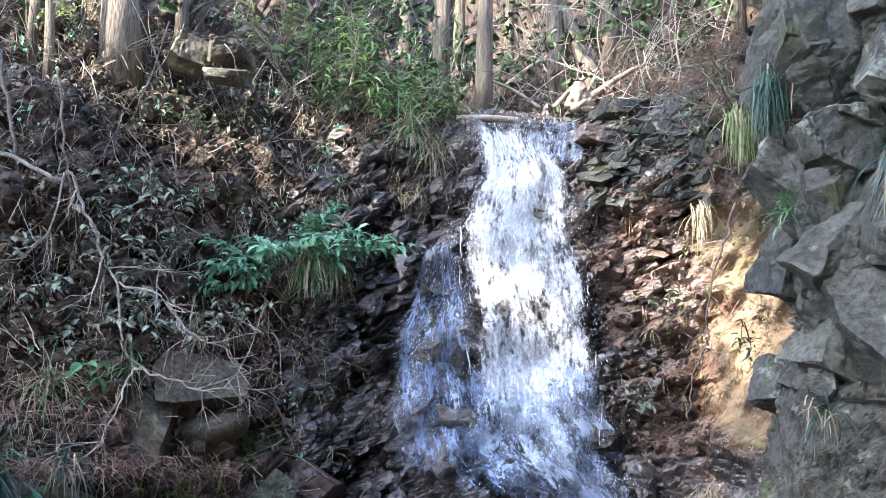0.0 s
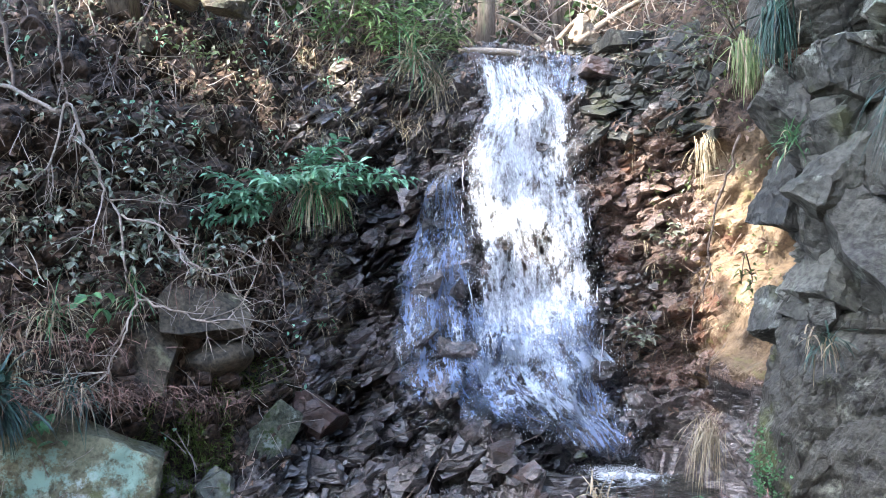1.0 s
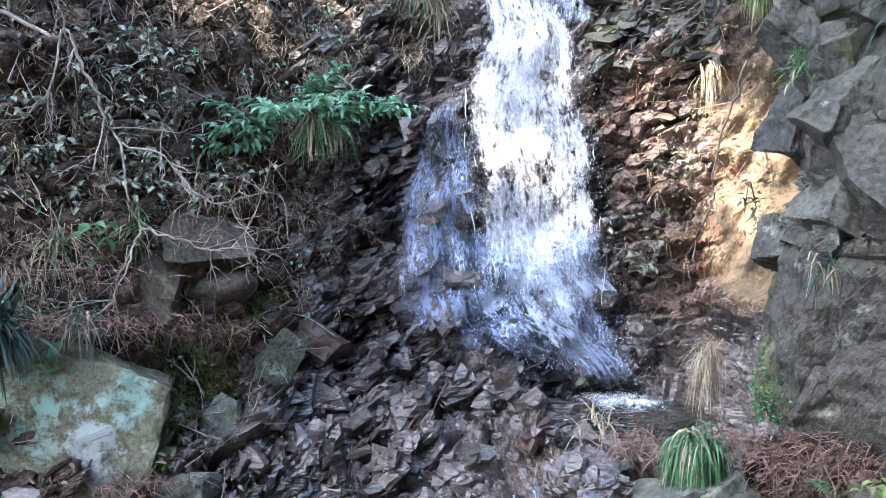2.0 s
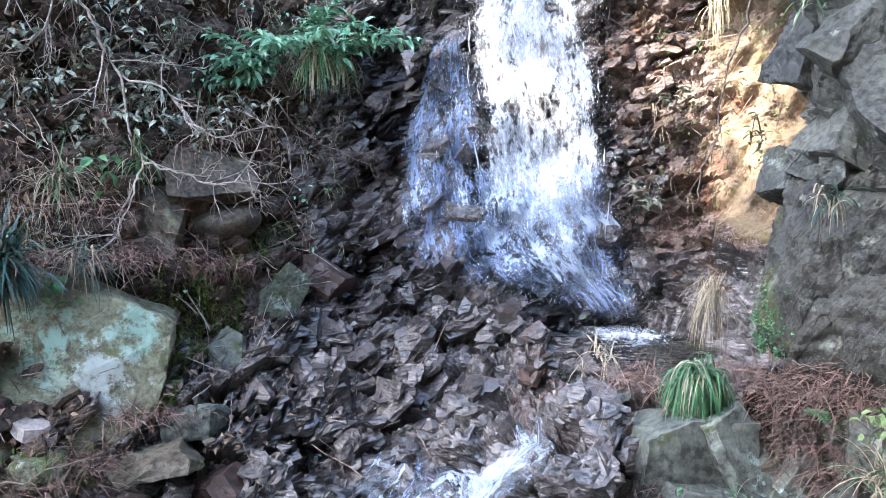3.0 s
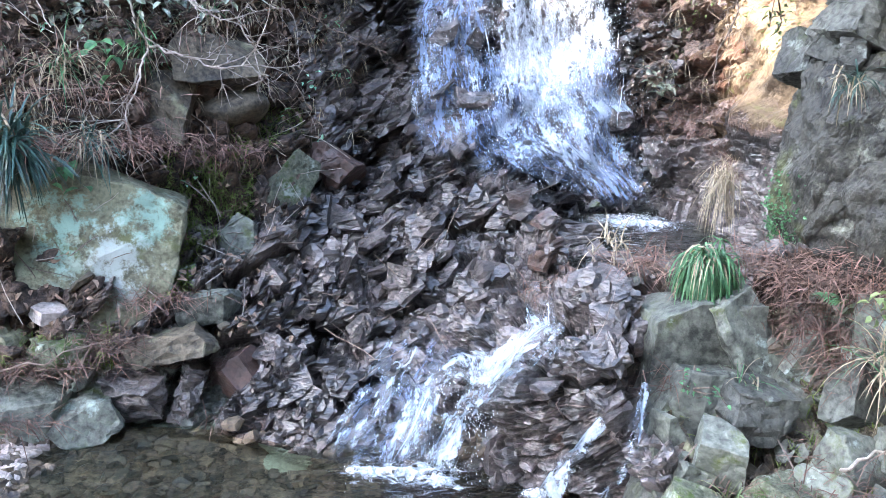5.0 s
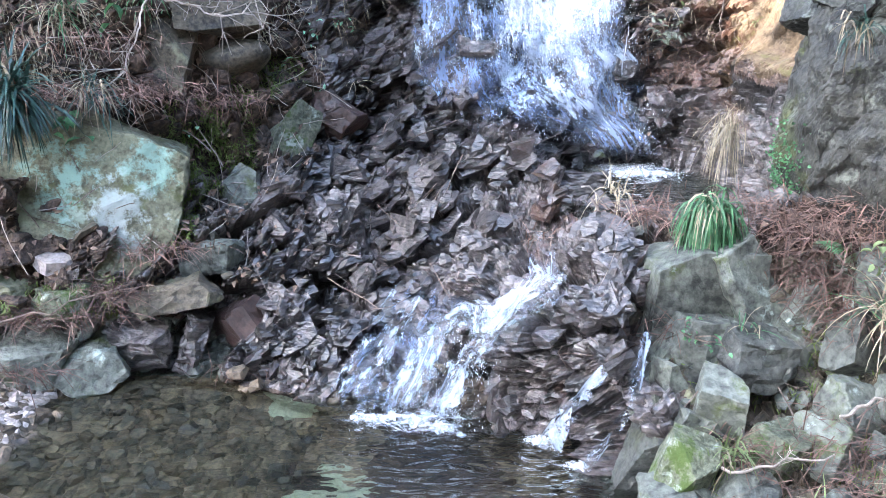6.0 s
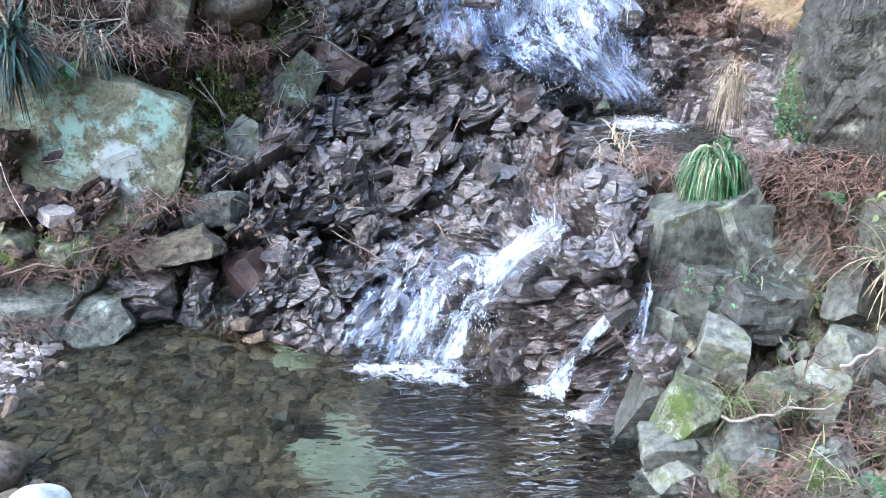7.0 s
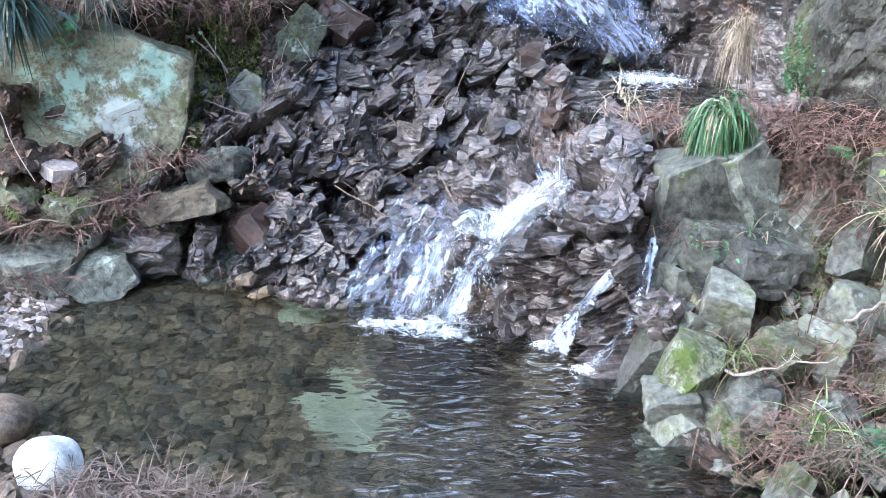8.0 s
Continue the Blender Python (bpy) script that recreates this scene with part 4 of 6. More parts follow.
def water_sheet(name, mat, spans, label, off=0.02, seed=1, rows=70, cols=26, full=1.0, even=9, fade=0.2):
    """A sheet of water over the face between (height, left, right) spans, ragged at its edges."""
    soup, order = Soup(), sorted(spans)
    hs, ls, rs = ([q[k] for q in order] for k in range(3))
    zs = np.linspace(hs[-1], hs[0], rows)
    left, right = np.interp(zs, hs, ls), np.interp(zs, hs, rs)

    def column(s):
        ys = np.array([front(l + (r - l) * s, z, name == "waterfall") for z, l, r in zip(zs, left, right)])
        ys = np.convolve(np.pad(ys, even // 2, mode="edge"), np.ones(even) / even, "valid")
        return [Vector((l + (r - l) * s, y - off - 0.012 * math.sin(z * 21 + s * 8 + seed), z + (0.9 * off if name == "stream" else 0))) for z, l, r, y in zip(zs, left, right, ys)]

    def thickness(s):
        out = []
        for k, z in enumerate(zs):
            end = min(1.0, k / 5, (rows - 1 - k) / (rows * fade) + (0.5 if name == "stream" else 0.1))
            edge = min(1.0, min(s, 1 - s) * 5.0)
            out.append(max(-0.4, full * (0.35 + 0.65 * edge) * end - 0.5 * (1 - edge) + 0.35 * noise.noise((s * 3.5, z * 2.6, seed * 7.3)) - 0.0))
        return out

    columns = [(column(i / cols), thickness(i / cols)) for i in range(cols + 1)]
    mean = float(np.mean(right - left))
    soup.grid([c[0] for c in columns], [seed * 3.1 + i * mean / cols for i in range(cols + 1)], [c[1] for c in columns])
    return tagged(new(name, soup.mesh(name, mat, True)), label, "waterfall", kind="stuff")


def splashes(spans, count, reach, size, label, upper=True):
    """Drops thrown off the falling water."""
    soup = Soup()
    heights = sorted(spans)
    for _ in range(count):
        z = random.uniform(heights[0][0], heights[-1][0])
        l, r = (np.interp(z, [h[0] for h in heights], [h[k] for h in heights]) for k in (1, 2))
        x = random.uniform(l, r) + random.gauss(0, 0.03)
        p = Vector((x, front(x, z, upper) - 0.02 - abs(random.gauss(0, reach)), z))
        k, d = len(soup.v), random.uniform(*size)
        soup.v += [p + Vector(v) * d for v in ((1, 0, 0), (-0.5, 0.8, 0), (-0.5, -0.8, 0), (0, 0, random.uniform(1, 5)))]
        soup.uv += [(0, 0)] * 4
        soup.f += [(k, k + 1, k + 3), (k + 1, k + 2, k + 3), (k + 2, k, k + 3), (k, k + 2, k + 1)]
    return tagged(new("spray", soup.mesh("spray", SPRAY)), label, "water spray", kind="stuff")


CURTAIN = [(3.4, 0.12, 0.74), (3.26, 0.16, 0.82), (3.12, 0.2, 0.8), (3.0, 0.2, 0.88), (2.8, 0.1, 0.92), (2.6, 0.02, 0.95), (2.25, 0.04, 1.0), (1.9, 0.08, 1.03), (1.5, 0.12, 1.02), (1.2, 0.2, 1.0)]
SKIRT = [(1.8, -0.04, 1.1), (1.47, 0.0, 1.08), (1.35, -0.02, 1.16), (1.23, -0.02, 1.18), (1.03, 0.18, 1.18), (0.93, 0.5, 1.2), (0.68, 0.66, 1.36)]
CASCADE = [(1.5, 0.30, 0.80), (1.2, 0.42, 0.86), (1.0, 0.62, 0.96), (0.68, 0.86, 1.16)]
SIDE = [(2.6, -0.04, 0.08), (2.42, -0.16, 0.10), (2.2, -0.24, 0.2), (1.9, -0.38, 0.26), (1.45, -0.42, 0.32), (1.2, -0.40, 0.36), (0.95, -0.3, 0.4)]
TRICKLES = [(1.5, -0.1, 0.3), (1.2, -0.08, 0.5), (0.95, 0.0, 0.7)]
MAIN = [(0.70, 0.28, 0.44), (0.60, 0.18, 0.38), (0.5, 0.04, 0.29), (0.34, -0.14, 0.18), (0.15, -0.32, 0.08), (-0.02, -0.48, 0.04)]
HEAD = [(0.76, 0.34, 0.46), (0.62, 0.20, 0.34), (0.52, 0.08, 0.26), (0.44, 0.0, 0.18)]
LEFT_ARM = [(0.56, 0.10, 0.24), (0.42, -0.06, 0.08), (0.24, -0.26, -0.12), (0.1, -0.36, -0.2), (-0.02, -0.46, -0.22)]
RIGHT_ARM = [(0.66, 0.26, 0.36), (0.52, 0.06, 0.20), (0.38, 0.0, 0.10), (0.24, -0.05, 0.03), (0.1, -0.14, 0.0), (-0.02, -0.24, -0.02)]
VEIL = [(0.5, -0.3, 0.05), (0.3, -0.5, 0.0), (0.1, -0.64, -0.1), (-0.02, -0.72, -0.1)]
BROWN = [(0.44, -0.38, -0.14), (0.2, -0.58, -0.26), (0.0, -0.74, -0.36)]
LEFT_TRICKLE = [(0.46, 0.54, 0.62), (0.40, 0.50, 0.57), (0.22, 0.39, 0.46), (-0.02, 0.27, 0.34)]
RIGHT_TRICKLE = [(0.56, 0.70, 0.77), (0.43, 0.64, 0.71), (0.18, 0.52, 0.59), (-0.02, 0.42, 0.49)]
water_sheet("waterfall", FALL, CURTAIN, "broad white sheet of falling water", 0.02, 1)
water_sheet("waterfall", FALL, CURTAIN, "broad white curtain of falling water", 0.08, 2, full=0.84)
water_sheet("waterfall", THIN, SKIRT, "thin water tinted with reflected sky blue, spreading over rocks", 0.015, 4, 50, even=5)
water_sheet("waterfall", SPREAD, SKIRT, "white water spreading over rocks", 0.03, 5, 80, 36, full=0.95, even=5, fade=0.6)
water_sheet("waterfall", THIN, [(3.42, 0.6, 1.0), (3.2, 0.66, 1.0), (3.0, 0.7, 0.96)], "thin film of water over the rocks at the lip", 0.012, 18, 30, full=0.9, even=5)
water_sheet("waterfall", SPREAD, CASCADE, "narrow white cascade into the upper basin", 0.04, 6, 60, even=5, fade=0.4)
water_sheet("waterfall", THIN, SIDE, "thin sheet of water tinted with reflected sky blue beside the fall", 0.012, 7, 50, full=1.0, even=5)
water_sheet("waterfall", FALL, SIDE, "white trickles beside the fall", 0.02, 8, 50, full=0.6)
water_sheet("waterfall", THIN, TRICKLES, "trickles of water over dark rock", 0.01, 9, 40, full=0.85, even=5)
water_sheet("stream", BROOK, MAIN, "white stream running down the lower rocks", 0.06, 10, 60, 14, full=0.62, even=15)
water_sheet("stream", BROOK, HEAD, "head of the stream where it leaves the ledge", 0.09, 19, 40, 10, full=0.8, even=15)
water_sheet("stream", BROOK, LEFT_ARM, "white arm of the stream foaming into the pool", 0.06, 11, 60, 12, full=0.85, even=15)
water_sheet("stream", BROOK, RIGHT_ARM, "white arm of the stream foaming into the pool", 0.07, 12, 60, 10, full=1.0, even=15)
water_sheet("stream", THIN, VEIL, "thin veil of water over brown rock", 0.015, 17, 40, full=0.75, even=5)
water_sheet("stream", BROOK, BROWN, "thin white stream over brown rock", 0.025, 13, 40, 12, full=0.74)
water_sheet("stream", BROOK, LEFT_TRICKLE, "narrow white trickle into the pool", 0.03, 14, 40, 8, even=25)
water_sheet("stream", BROOK, RIGHT_TRICKLE, "narrow white trickle into the pool", 0.03, 15, 40, 8, full=0.9, even=25)
water_run("waterfall", [(z, l + 0.06, r - 0.06) for z, l, r in CURTAIN], 40, (0.0015, 0.004), "loose white strands of falling water", (0.04, 0.15))
splashes(CURTAIN, 3500, 0.07, (0.0012, 0.0032), "white drops thrown off the fall")
splashes([(1.5, 0.1, 1.1), (0.9, 0.2, 1.2)], 1400, 0.06, (0.001, 0.003), "white drops below the fall")
splashes([(2.4, -0.14, 0.2), (1.45, -0.3, 0.3)], 700, 0.04, (0.001, 0.0025), "white drops beside the fall")
splashes([(0.35, -0.1, 0.15), (0.0, -0.36, 0.0)], 500, 0.04, (0.001, 0.003), "white drops over the lower stream", False)


def foam(place, radius, label):
    soup = Soup()
    for ring in range(7):
        r0, r1 = ring / 7, (ring + 1) / 7
        def spot(r, k):
            w = 2 * math.pi * k / 40
            far = r * (1 + 0.16 * math.sin(3 * w + radius * 40) + 0.1 * math.sin(7 * w))
            return Vector((place[0] + radius * far * math.cos(w), place[1] + radius * 0.62 * far * math.sin(w), place[2] + 0.05 * radius * (1 - r) + 0.02 * (1 - r) * math.sin(5 * w + ring)))
        soup.quad_strip([spot(r0, k) for k in range(41)], [spot(r1, k) for k in range(41)], (r0 * radius, r1 * radius), 0.0, [(1.25 - 1.5 * r0 + 0.7 * noise.noise((k * 0.35, r0 * 4, radius * 50)), 1.25 - 1.5 * r1 + 0.7 * noise.noise((k * 0.35, r1 * 4, radius * 50))) for k in range(41)])
    return tagged(new("foam", soup.mesh("foam", FOAM, True)), label, "foam", kind="stuff")


def churn(place, reach, count, size, label):
    """A heap of splashing drops where water strikes water."""
    soup = Soup()
    for _ in range(count):
        p = Vector(place) + Vector((random.gauss(0, reach), random.gauss(0, reach * 0.5), abs(random.gauss(0, reach * 0.12))))
        k, d = len(soup.v), random.uniform(*size)
        soup.v += [p + rand_dir() * d for _ in range(4)]
        soup.uv += [(0, 0)] * 4
        soup.f += [(k, k + 1, k + 3), (k + 1, k + 2, k + 3), (k + 2, k, k + 3), (k, k + 2, k + 1)]
    return tagged(new("foam", soup.mesh("foam", SPRAY)), label, "foam", kind="stuff")


foam((-0.24, 3.56, 0.006), 0.46, "white foam where the stream enters the pool")
foam((-0.42, 3.58, 0.008), 0.30, "thin white foam spreading over the pool")
foam((-0.12, 3.50, 0.010), 0.26, "white foam where the stream enters the pool")
churn((-0.20, 3.64, 0.0), 0.12, 1000, (0.0012, 0.0035), "thick white foam under the stream")
foam((0.30, 3.40, 0.006), 0.12, "white foam under a trickle")
churn((0.31, 3.43, 0.0), 0.035, 700, (0.0015, 0.005), "white foam under a trickle")
foam((0.45, 3.20, 0.006), 0.12, "white foam under a trickle")
churn((0.45, 3.23, 0.0), 0.03, 600, (0.0015, 0.005), "white foam under a trickle")
foam((1.04, 5.20, 0.711), 0.62, "white foam in the upper basin")
churn((1.02, 5.40, 0.705), 0.13, 2600, (0.0015, 0.004), "white foam in the upper basin")

# ---- broken stones on the rock face, in the pool and on the shore ----
# beds of the running water: x and height of the top, of the foot, half width
RUNS = ((0.36, 0.72, 0.03, 0.32, 0.15), (0.03, 0.34, -0.20, -0.02, 0.2), (0.58, 0.46, 0.30, -0.05, 0.07), (0.73, 0.56, 0.45, -0.05, 0.08), (0.6, 3.4, 0.62, 1.3, 0.34))


def scatter_face(count, xs, zs, sizes, sink, flat=0.55):
    out = []
    for _ in range(count):
        p, n = face(random.uniform(*xs), random.uniform(*zs))
        if any(abs(p.x - (x0 + (x1 - x0) * (z0 - p.z) / (z0 - z1))) < w and z1 - 0.05 < p.z < z0 for x0, z0, x1, z1, w in RUNS):
            continue
        if 0.84 < p.x < 1.38 and 0.3 < p.z < 0.85 or 0.15 < p.x < 0.78 and p.z < 0.36:
            continue
        s = sizes[0] * (sizes[1] / sizes[0]) ** (random.random() ** 1.4)
        out.append((random.randrange(len(PIECE_DATA)), pose_on(p, n, (s * random.uniform(0.9, 1.7), s, s * random.uniform(0.6, 1.5) * flat), sink)))
    return out


wet_meshes = [piece_mesh(k, WET) for k in range(len(PIECE_DATA))]
for _k, _m in scatter_face(170, (-0.95, 0.68), (0.06, 0.95), (0.08, 0.24), 0.4, 0.45) + scatter_face(140, (-0.75, 0.25), (0.8, 2.6), (0.06, 0.18), 0.1, 0.45):
    stone = part("stone", wet_meshes[_k], ground)
    stone.matrix_world = _m
joined("rubble", scatter_face(1300, (-1.05, 0.70), (0.0, 1.0), (0.02, 0.16), 0.25, 0.5), WET, "broken plates of dark wet rock on the lower face", "rubble")
joined("rubble", scatter_face(1200, (-0.95, 0.3), (0.95, 3.3), (0.02, 0.15), 0.2, 0.45), WET, "broken plates of dark wet rock beside the fall", "rubble")
joined("rubble", scatter_face(160, (0.4, 0.78), (0.44, 0.74), (0.04, 0.13), 0.2, 0.6), WET, "broken pieces of dark wet rock on the ledge", "rubble")
joined("rubble", scatter_face(260, (1.0, 1.35), (0.85, 1.9), (0.03, 0.10), 0.05, 0.5), WET, "broken plates of wet rock beside the fall", "rubble")
joined("rubble", scatter_face(320, (1.0, 1.5), (1.2, 3.0), (0.03, 0.14), 0.3), BROWN_ROCK, "brown stones on the dry slope", "rubble")
joined("rubble", scatter_face(420, (0.85, 1.7), (2.75, 3.55), (0.05, 0.2), 0.1, 0.4), CRAG, "grey stones beside the lip of the fall", "rubble")
joined("rubble", scatter_face(160, (-2.5, -0.8), (0.1, 3.4), (0.03, 0.12), 0.2), DARK_BLOCK, "stones stuck in the leafy bank", "rubble")
joined("rubble", scatter_face(420, (0.8, 2.0), (0.0, 0.8), (0.03, 0.11), 0.15, 0.6), GREEN_ROCK, "grey-green broken stones beside the pool", "rubble")


def scatter_floor(count, xs, ys, sizes, sink=0.2, level=None):
    out = []
    for _ in range(count):
        p, n = floor_at(random.uniform(*xs), random.uniform(*ys))
        if any(((p.x - cx) / rx) ** 2 + ((p.y - cy) / ry) ** 2 < 1 for cx, cy, rx, ry in ((-0.52, 3.15, 0.22, 0.33), (-0.76, 3.88, 0.14, 0.11), (-0.2, 3.45, 0.4, 0.2))):
            continue
        s = random.uniform(*sizes)
        out.append((random.randrange(level or 0, len(PIECE_DATA)), Matrix.LocRotScale(p + Vector((0, 0, s * (0.25 - sink))), Euler((random.gauss(0, 0.3), random.gauss(0, 0.3), random.uniform(0, 6.3))), Vector((s * random.uniform(0.8, 1.3), s, s * 0.55)) / 2)))
    return out


PIECE_DATA += [(np.array([v.co for v in b.verts]), [[v.index for v in f.verts] for f in b.faces]) for b in (chipped(70 + k, 22, 0, 0.7, 0.85) for k in range(6))]
joined("pebbles", scatter_floor(2000, (-2.3, 0.1), (2.3, 3.95), (0.02, 0.095), 0.25, 10), BED, "brown stones on the bed of the pool", "pebbles")
joined("pebbles", [q for q in scatter_floor(2600, (-2.6, -1.72), (2.95, 3.85), (0.015, 0.06)) if q[1].translation.z > 0.015], PALE, "pale pebbles on the shore", "pebbles")
joined("pebbles", scatter_floor(60, (-2.6, -1.5), (1.9, 2.4), (0.04, 0.1)), PALE, "stones on the near bank", "pebbles")

# ---- plants ----
UP = Vector((0, 0, 1))


def jitter(amount):
    return Vector((random.gauss(0, amount), random.gauss(0, amount), random.gauss(0, amount)))


def blade(soup, root, way, length, half, droop, steps=6):
    line, p, d = [root], root.copy(), way.normalized()
    for _ in range(steps):
        d = (d - UP * droop).normalized()
        p = p + d * length / steps
        line.append(p.copy())
    side = way.cross(UP)
    side = (side if side.length > 0.1 else Vector((1, 0, 0))).normalized() + jitter(0.3)
    soup.ribbon(line, [half * (1 - (i / steps) ** 2 * 0.9) for i in range(steps + 1)], side.normalized())


def tuft(place, lean, green, dead, length, label, mat=None, half=0.0035, spread=0.55, droop=0.22, name="sedge_tuft"):
    """A tussock: green blades arching out of one root, and a skirt of dead ones under them."""
    thing = anchor(name, place, label, "grass tuft", "sedge tufts")
    lean = Vector(lean)
    for kind, count, m, drop in (("green_foliage", green, mat or SEDGE, droop), ("dead_foliage", dead, STRAW, min(droop * 1.7, 0.75))):
        if count:
            soup = Soup()
            for _ in range(count):
                way = UP * 0.75 + lean * 0.5 + jitter(spread)
                blade(soup, jitter(0.02 + length * 0.04), way, length * random.uniform(0.6, 1.1), half, drop * random.uniform(0.7, 1.3))
            part(kind, soup.mesh(kind, m), thing, "long arching green blades" if kind[0] == "g" else "dry straw-coloured blades")
    return thing


tuft((1.03, 3.74, 0.92), (0, -0.6, 0.0), 700, 60, 0.245, "large green sedge tuft with dead straw skirt on a rock", half=0.0046, droop=0.85, spread=0.36)
tuft((-2.06, 4.08, 1.40), (0.1, -0.5, -1.2), 280, 14, 0.34, "dark green sedge tuft hanging over the lichen boulder", DARKSEDGE, half=0.0068)
tuft((-1.77, 4.30, 1.38), (0.1, -0.5, -1.4), 60, 40, 0.26, "half-dead sedge tuft hanging from the bank", DARKSEDGE)
tuft((-0.80, 5.40, 2.40), (0.1, -0.5, -2.2), 80, 60, 0.30, "drooping sedge tuft under the leafy branch")
tuft((-0.66, 5.46, 2.38), (0.2, -0.5, -2.2), 40, 50, 0.28, "drooping sedge tuft under the leafy branch")
tuft((-0.22, 6.15, 3.28), (0, -0.5, -0.2), 70, 110, 0.36, "sedge tuft with many dead blades beside the fall")
tuft((-0.05, 6.25, 3.15), (0, -0.5, -0.4), 20, 110, 0.34, "dead straw-coloured tuft beside the fall")
tuft((1.42, 3.90, 3.10), (-0.1, -0.3, -2.8), 150, 8, 0.30, "dark sedge tuft hanging from the crag", DARKSEDGE, spread=0.24)
tuft((1.36, 4.10, 2.98), (-0.1, -0.3, -2.6), 130, 30, 0.25, "sunlit yellow-green sedge tuft on the crag", SUNLEAF, spread=0.22)
tuft((1.50, 5.25, 2.66), (-0.1, -0.4, -2.4), 0, 70, 0.22, "dead straw-coloured tuft hanging on the slope", spread=0.25, half=0.0022)
tuft((1.74, 3.40, 2.72), (-0.3, -0.4, -2.4), 130, 16, 0.36, "dark sedge tuft hanging from the crag", DARKSEDGE, spread=0.36)
tuft((1.42, 3.74, 2.50), (-0.3, -0.5, -0.1), 40, 6, 0.13, "small green grass tuft on the crag")
tuft((1.50, 3.60, 1.70), (-0.1, -0.4, -1.2), 40, 20, 0.16, "small dark grass tuft on the crag", DARKSEDGE)
tuft((1.66, 3.30, 0.62), (-0.1, -0.5, 0), 60, 90, 0.32, "half-dead sedge tuft beside the rocks")
tuft((1.12, 3.42, 0.50), (0, -0.5, 0), 26, 10, 0.16, "small grass tuft in a crack of the rock", SEDGE)
tuft((1.34, 4.62, 1.16), (-0.25, -0.3, -2.6), 0, 110, 0.34, "pale straw tuft hanging beside the upper basin", spread=0.3, half=0.0022, droop=0.15)
tuft((0.92, 2.88, 0.26), (0, -0.5, 0), 40, 10, 0.16, "small light green grass tuft", SUNLEAF)
tuft((1.50, 2.62, 0.22), (0, -0.5, 0), 60, 40, 0.22, "light green grass tuft with dead blades beside the pool", SUNLEAF)
tuft((1.18, 2.62, 0.14), (0, -0.5, 0), 40, 10, 0.2, "small light green grass tuft", SUNLEAF)
tuft((-1.62, 4.66, 1.78), (0, -0.5, -0.2), 50, 30, 0.26, "sedge tuft on the leafy bank")
tuft((-1.95, 4.5, 1.7), (0, -0.5, -0.2), 30, 80, 0.3, "half-dead sedge tuft on the leafy bank")
tuft((-2.2, 4.5, 1.6), (0, -0.5, -0.2), 10, 90, 0.3, "dead sedge tuft on the leafy bank")
tuft((-1.35, 5.0, 1.92), (0, -0.5, -0.2), 10, 60, 0.26, "dead sedge tuft on the leafy bank")
tuft((0.72, 4.32, 0.86), (0.2, -0.3, 0), 0, 26, 0.3, "few dead grass blades beside the basin")


def bend(points, steps=4):
    """A smooth line through points."""
    pts = np.array([tuple(p) for p in points], float)
    return [Vector(p) for p in cubic(range(len(pts)), pts, np.linspace(0, len(pts) - 1, (len(pts) - 1) * steps + 1))]


def leafy(name, base, tips, size, mat, per, label, category="shrub", thick=0.005, sag=0.05, start=0.3, wood=None, hang=0.35):
    """A shrub: a stem from its root to every tip, with leaves along the outer part of each."""
    thing = anchor(name, base, label, category)
    base = Vector(base)
    stems, leaves = Soup(), Soup()
    for tip in tips:
        end = Vector(tip) - base
        mid = end * 0.5 + UP * sag + jitter(0.04)
        line = bend([Vector((0, 0, 0)), mid, end], 6)
        stems.tube(line, [thick * (1 - 0.7 * i / len(line)) for i in range(len(line))], 4)
        for k in range(per):
            s = start + (1 - start) * (k + random.random()) / per
            i = min(int(s * (len(line) - 1)), len(line) - 2)
            at = line[i].lerp(line[i + 1], s * (len(line) - 1) - i)
            ahead = (line[i + 1] - line[i]).normalized()
            side = ahead.cross(UP).normalized() * (1 if k % 2 else -1)
            way = (ahead * 0.6 + side * 0.8 - UP * hang * random.uniform(0.3, 1.6) + jitter(0.25)).normalized()
            leaves.leaf(at + jitter(0.012), way, (UP + jitter(0.35)).normalized(), size[0] * random.uniform(0.65, 1.15), size[1] * random.uniform(0.7, 1.15))
    tagged(part("stem", stems.mesh("stem", wood or VINE, True), thing), kind="stuff")
    part("foliage", leaves.mesh("foliage", mat), thing)
    return thing


def around(centre, reach, count):
    return [tuple(Vector(centre) + Vector((random.gauss(0, reach[0]), random.gauss(0, reach[1]), random.gauss(0, reach[2])))) for _ in range(count)]


leafy("shrub", (-0.95, 5.50, 2.12), [(-0.22, 5.33, 2.46), (-0.42, 5.28, 2.50), (-0.58, 5.25, 2.45), (-0.64, 5.35, 2.68), (-0.78, 5.38, 2.64), (-1.38, 5.24, 2.28), (-1.22, 5.2, 2.36), (-1.36, 5.28, 2.49), (-1.1, 5.25, 2.5), (-0.88, 5.2, 2.45), (-0.5, 5.3, 2.54), (-0.3, 5.2, 2.5), (-0.7, 5.15, 2.5), (-1.0, 5.1, 2.42), (-1.3, 5.12, 2.34), (-1.45, 5.15, 2.2)], (0.10, 0.034), LEAF, 48, "bright green evergreen branch with drooping leaves over the bank", sag=0.10, start=0.35)
leafy("shrub", (-2.1, 4.78, 2.05), around((-2.05, 4.55, 2.22), (0.25, 0.08, 0.13), 16), (0.07, 0.034), DARKLEAF, 9, "low shrub with glossy dark bluish leaves", start=0.4)
leafy("shrub", (-1.75, 4.9, 2.1), around((-1.7, 4.72, 2.22), (0.16, 0.08, 0.1), 10), (0.065, 0.032), DARKLEAF, 8, "low shrub with glossy dark bluish leaves", start=0.4)
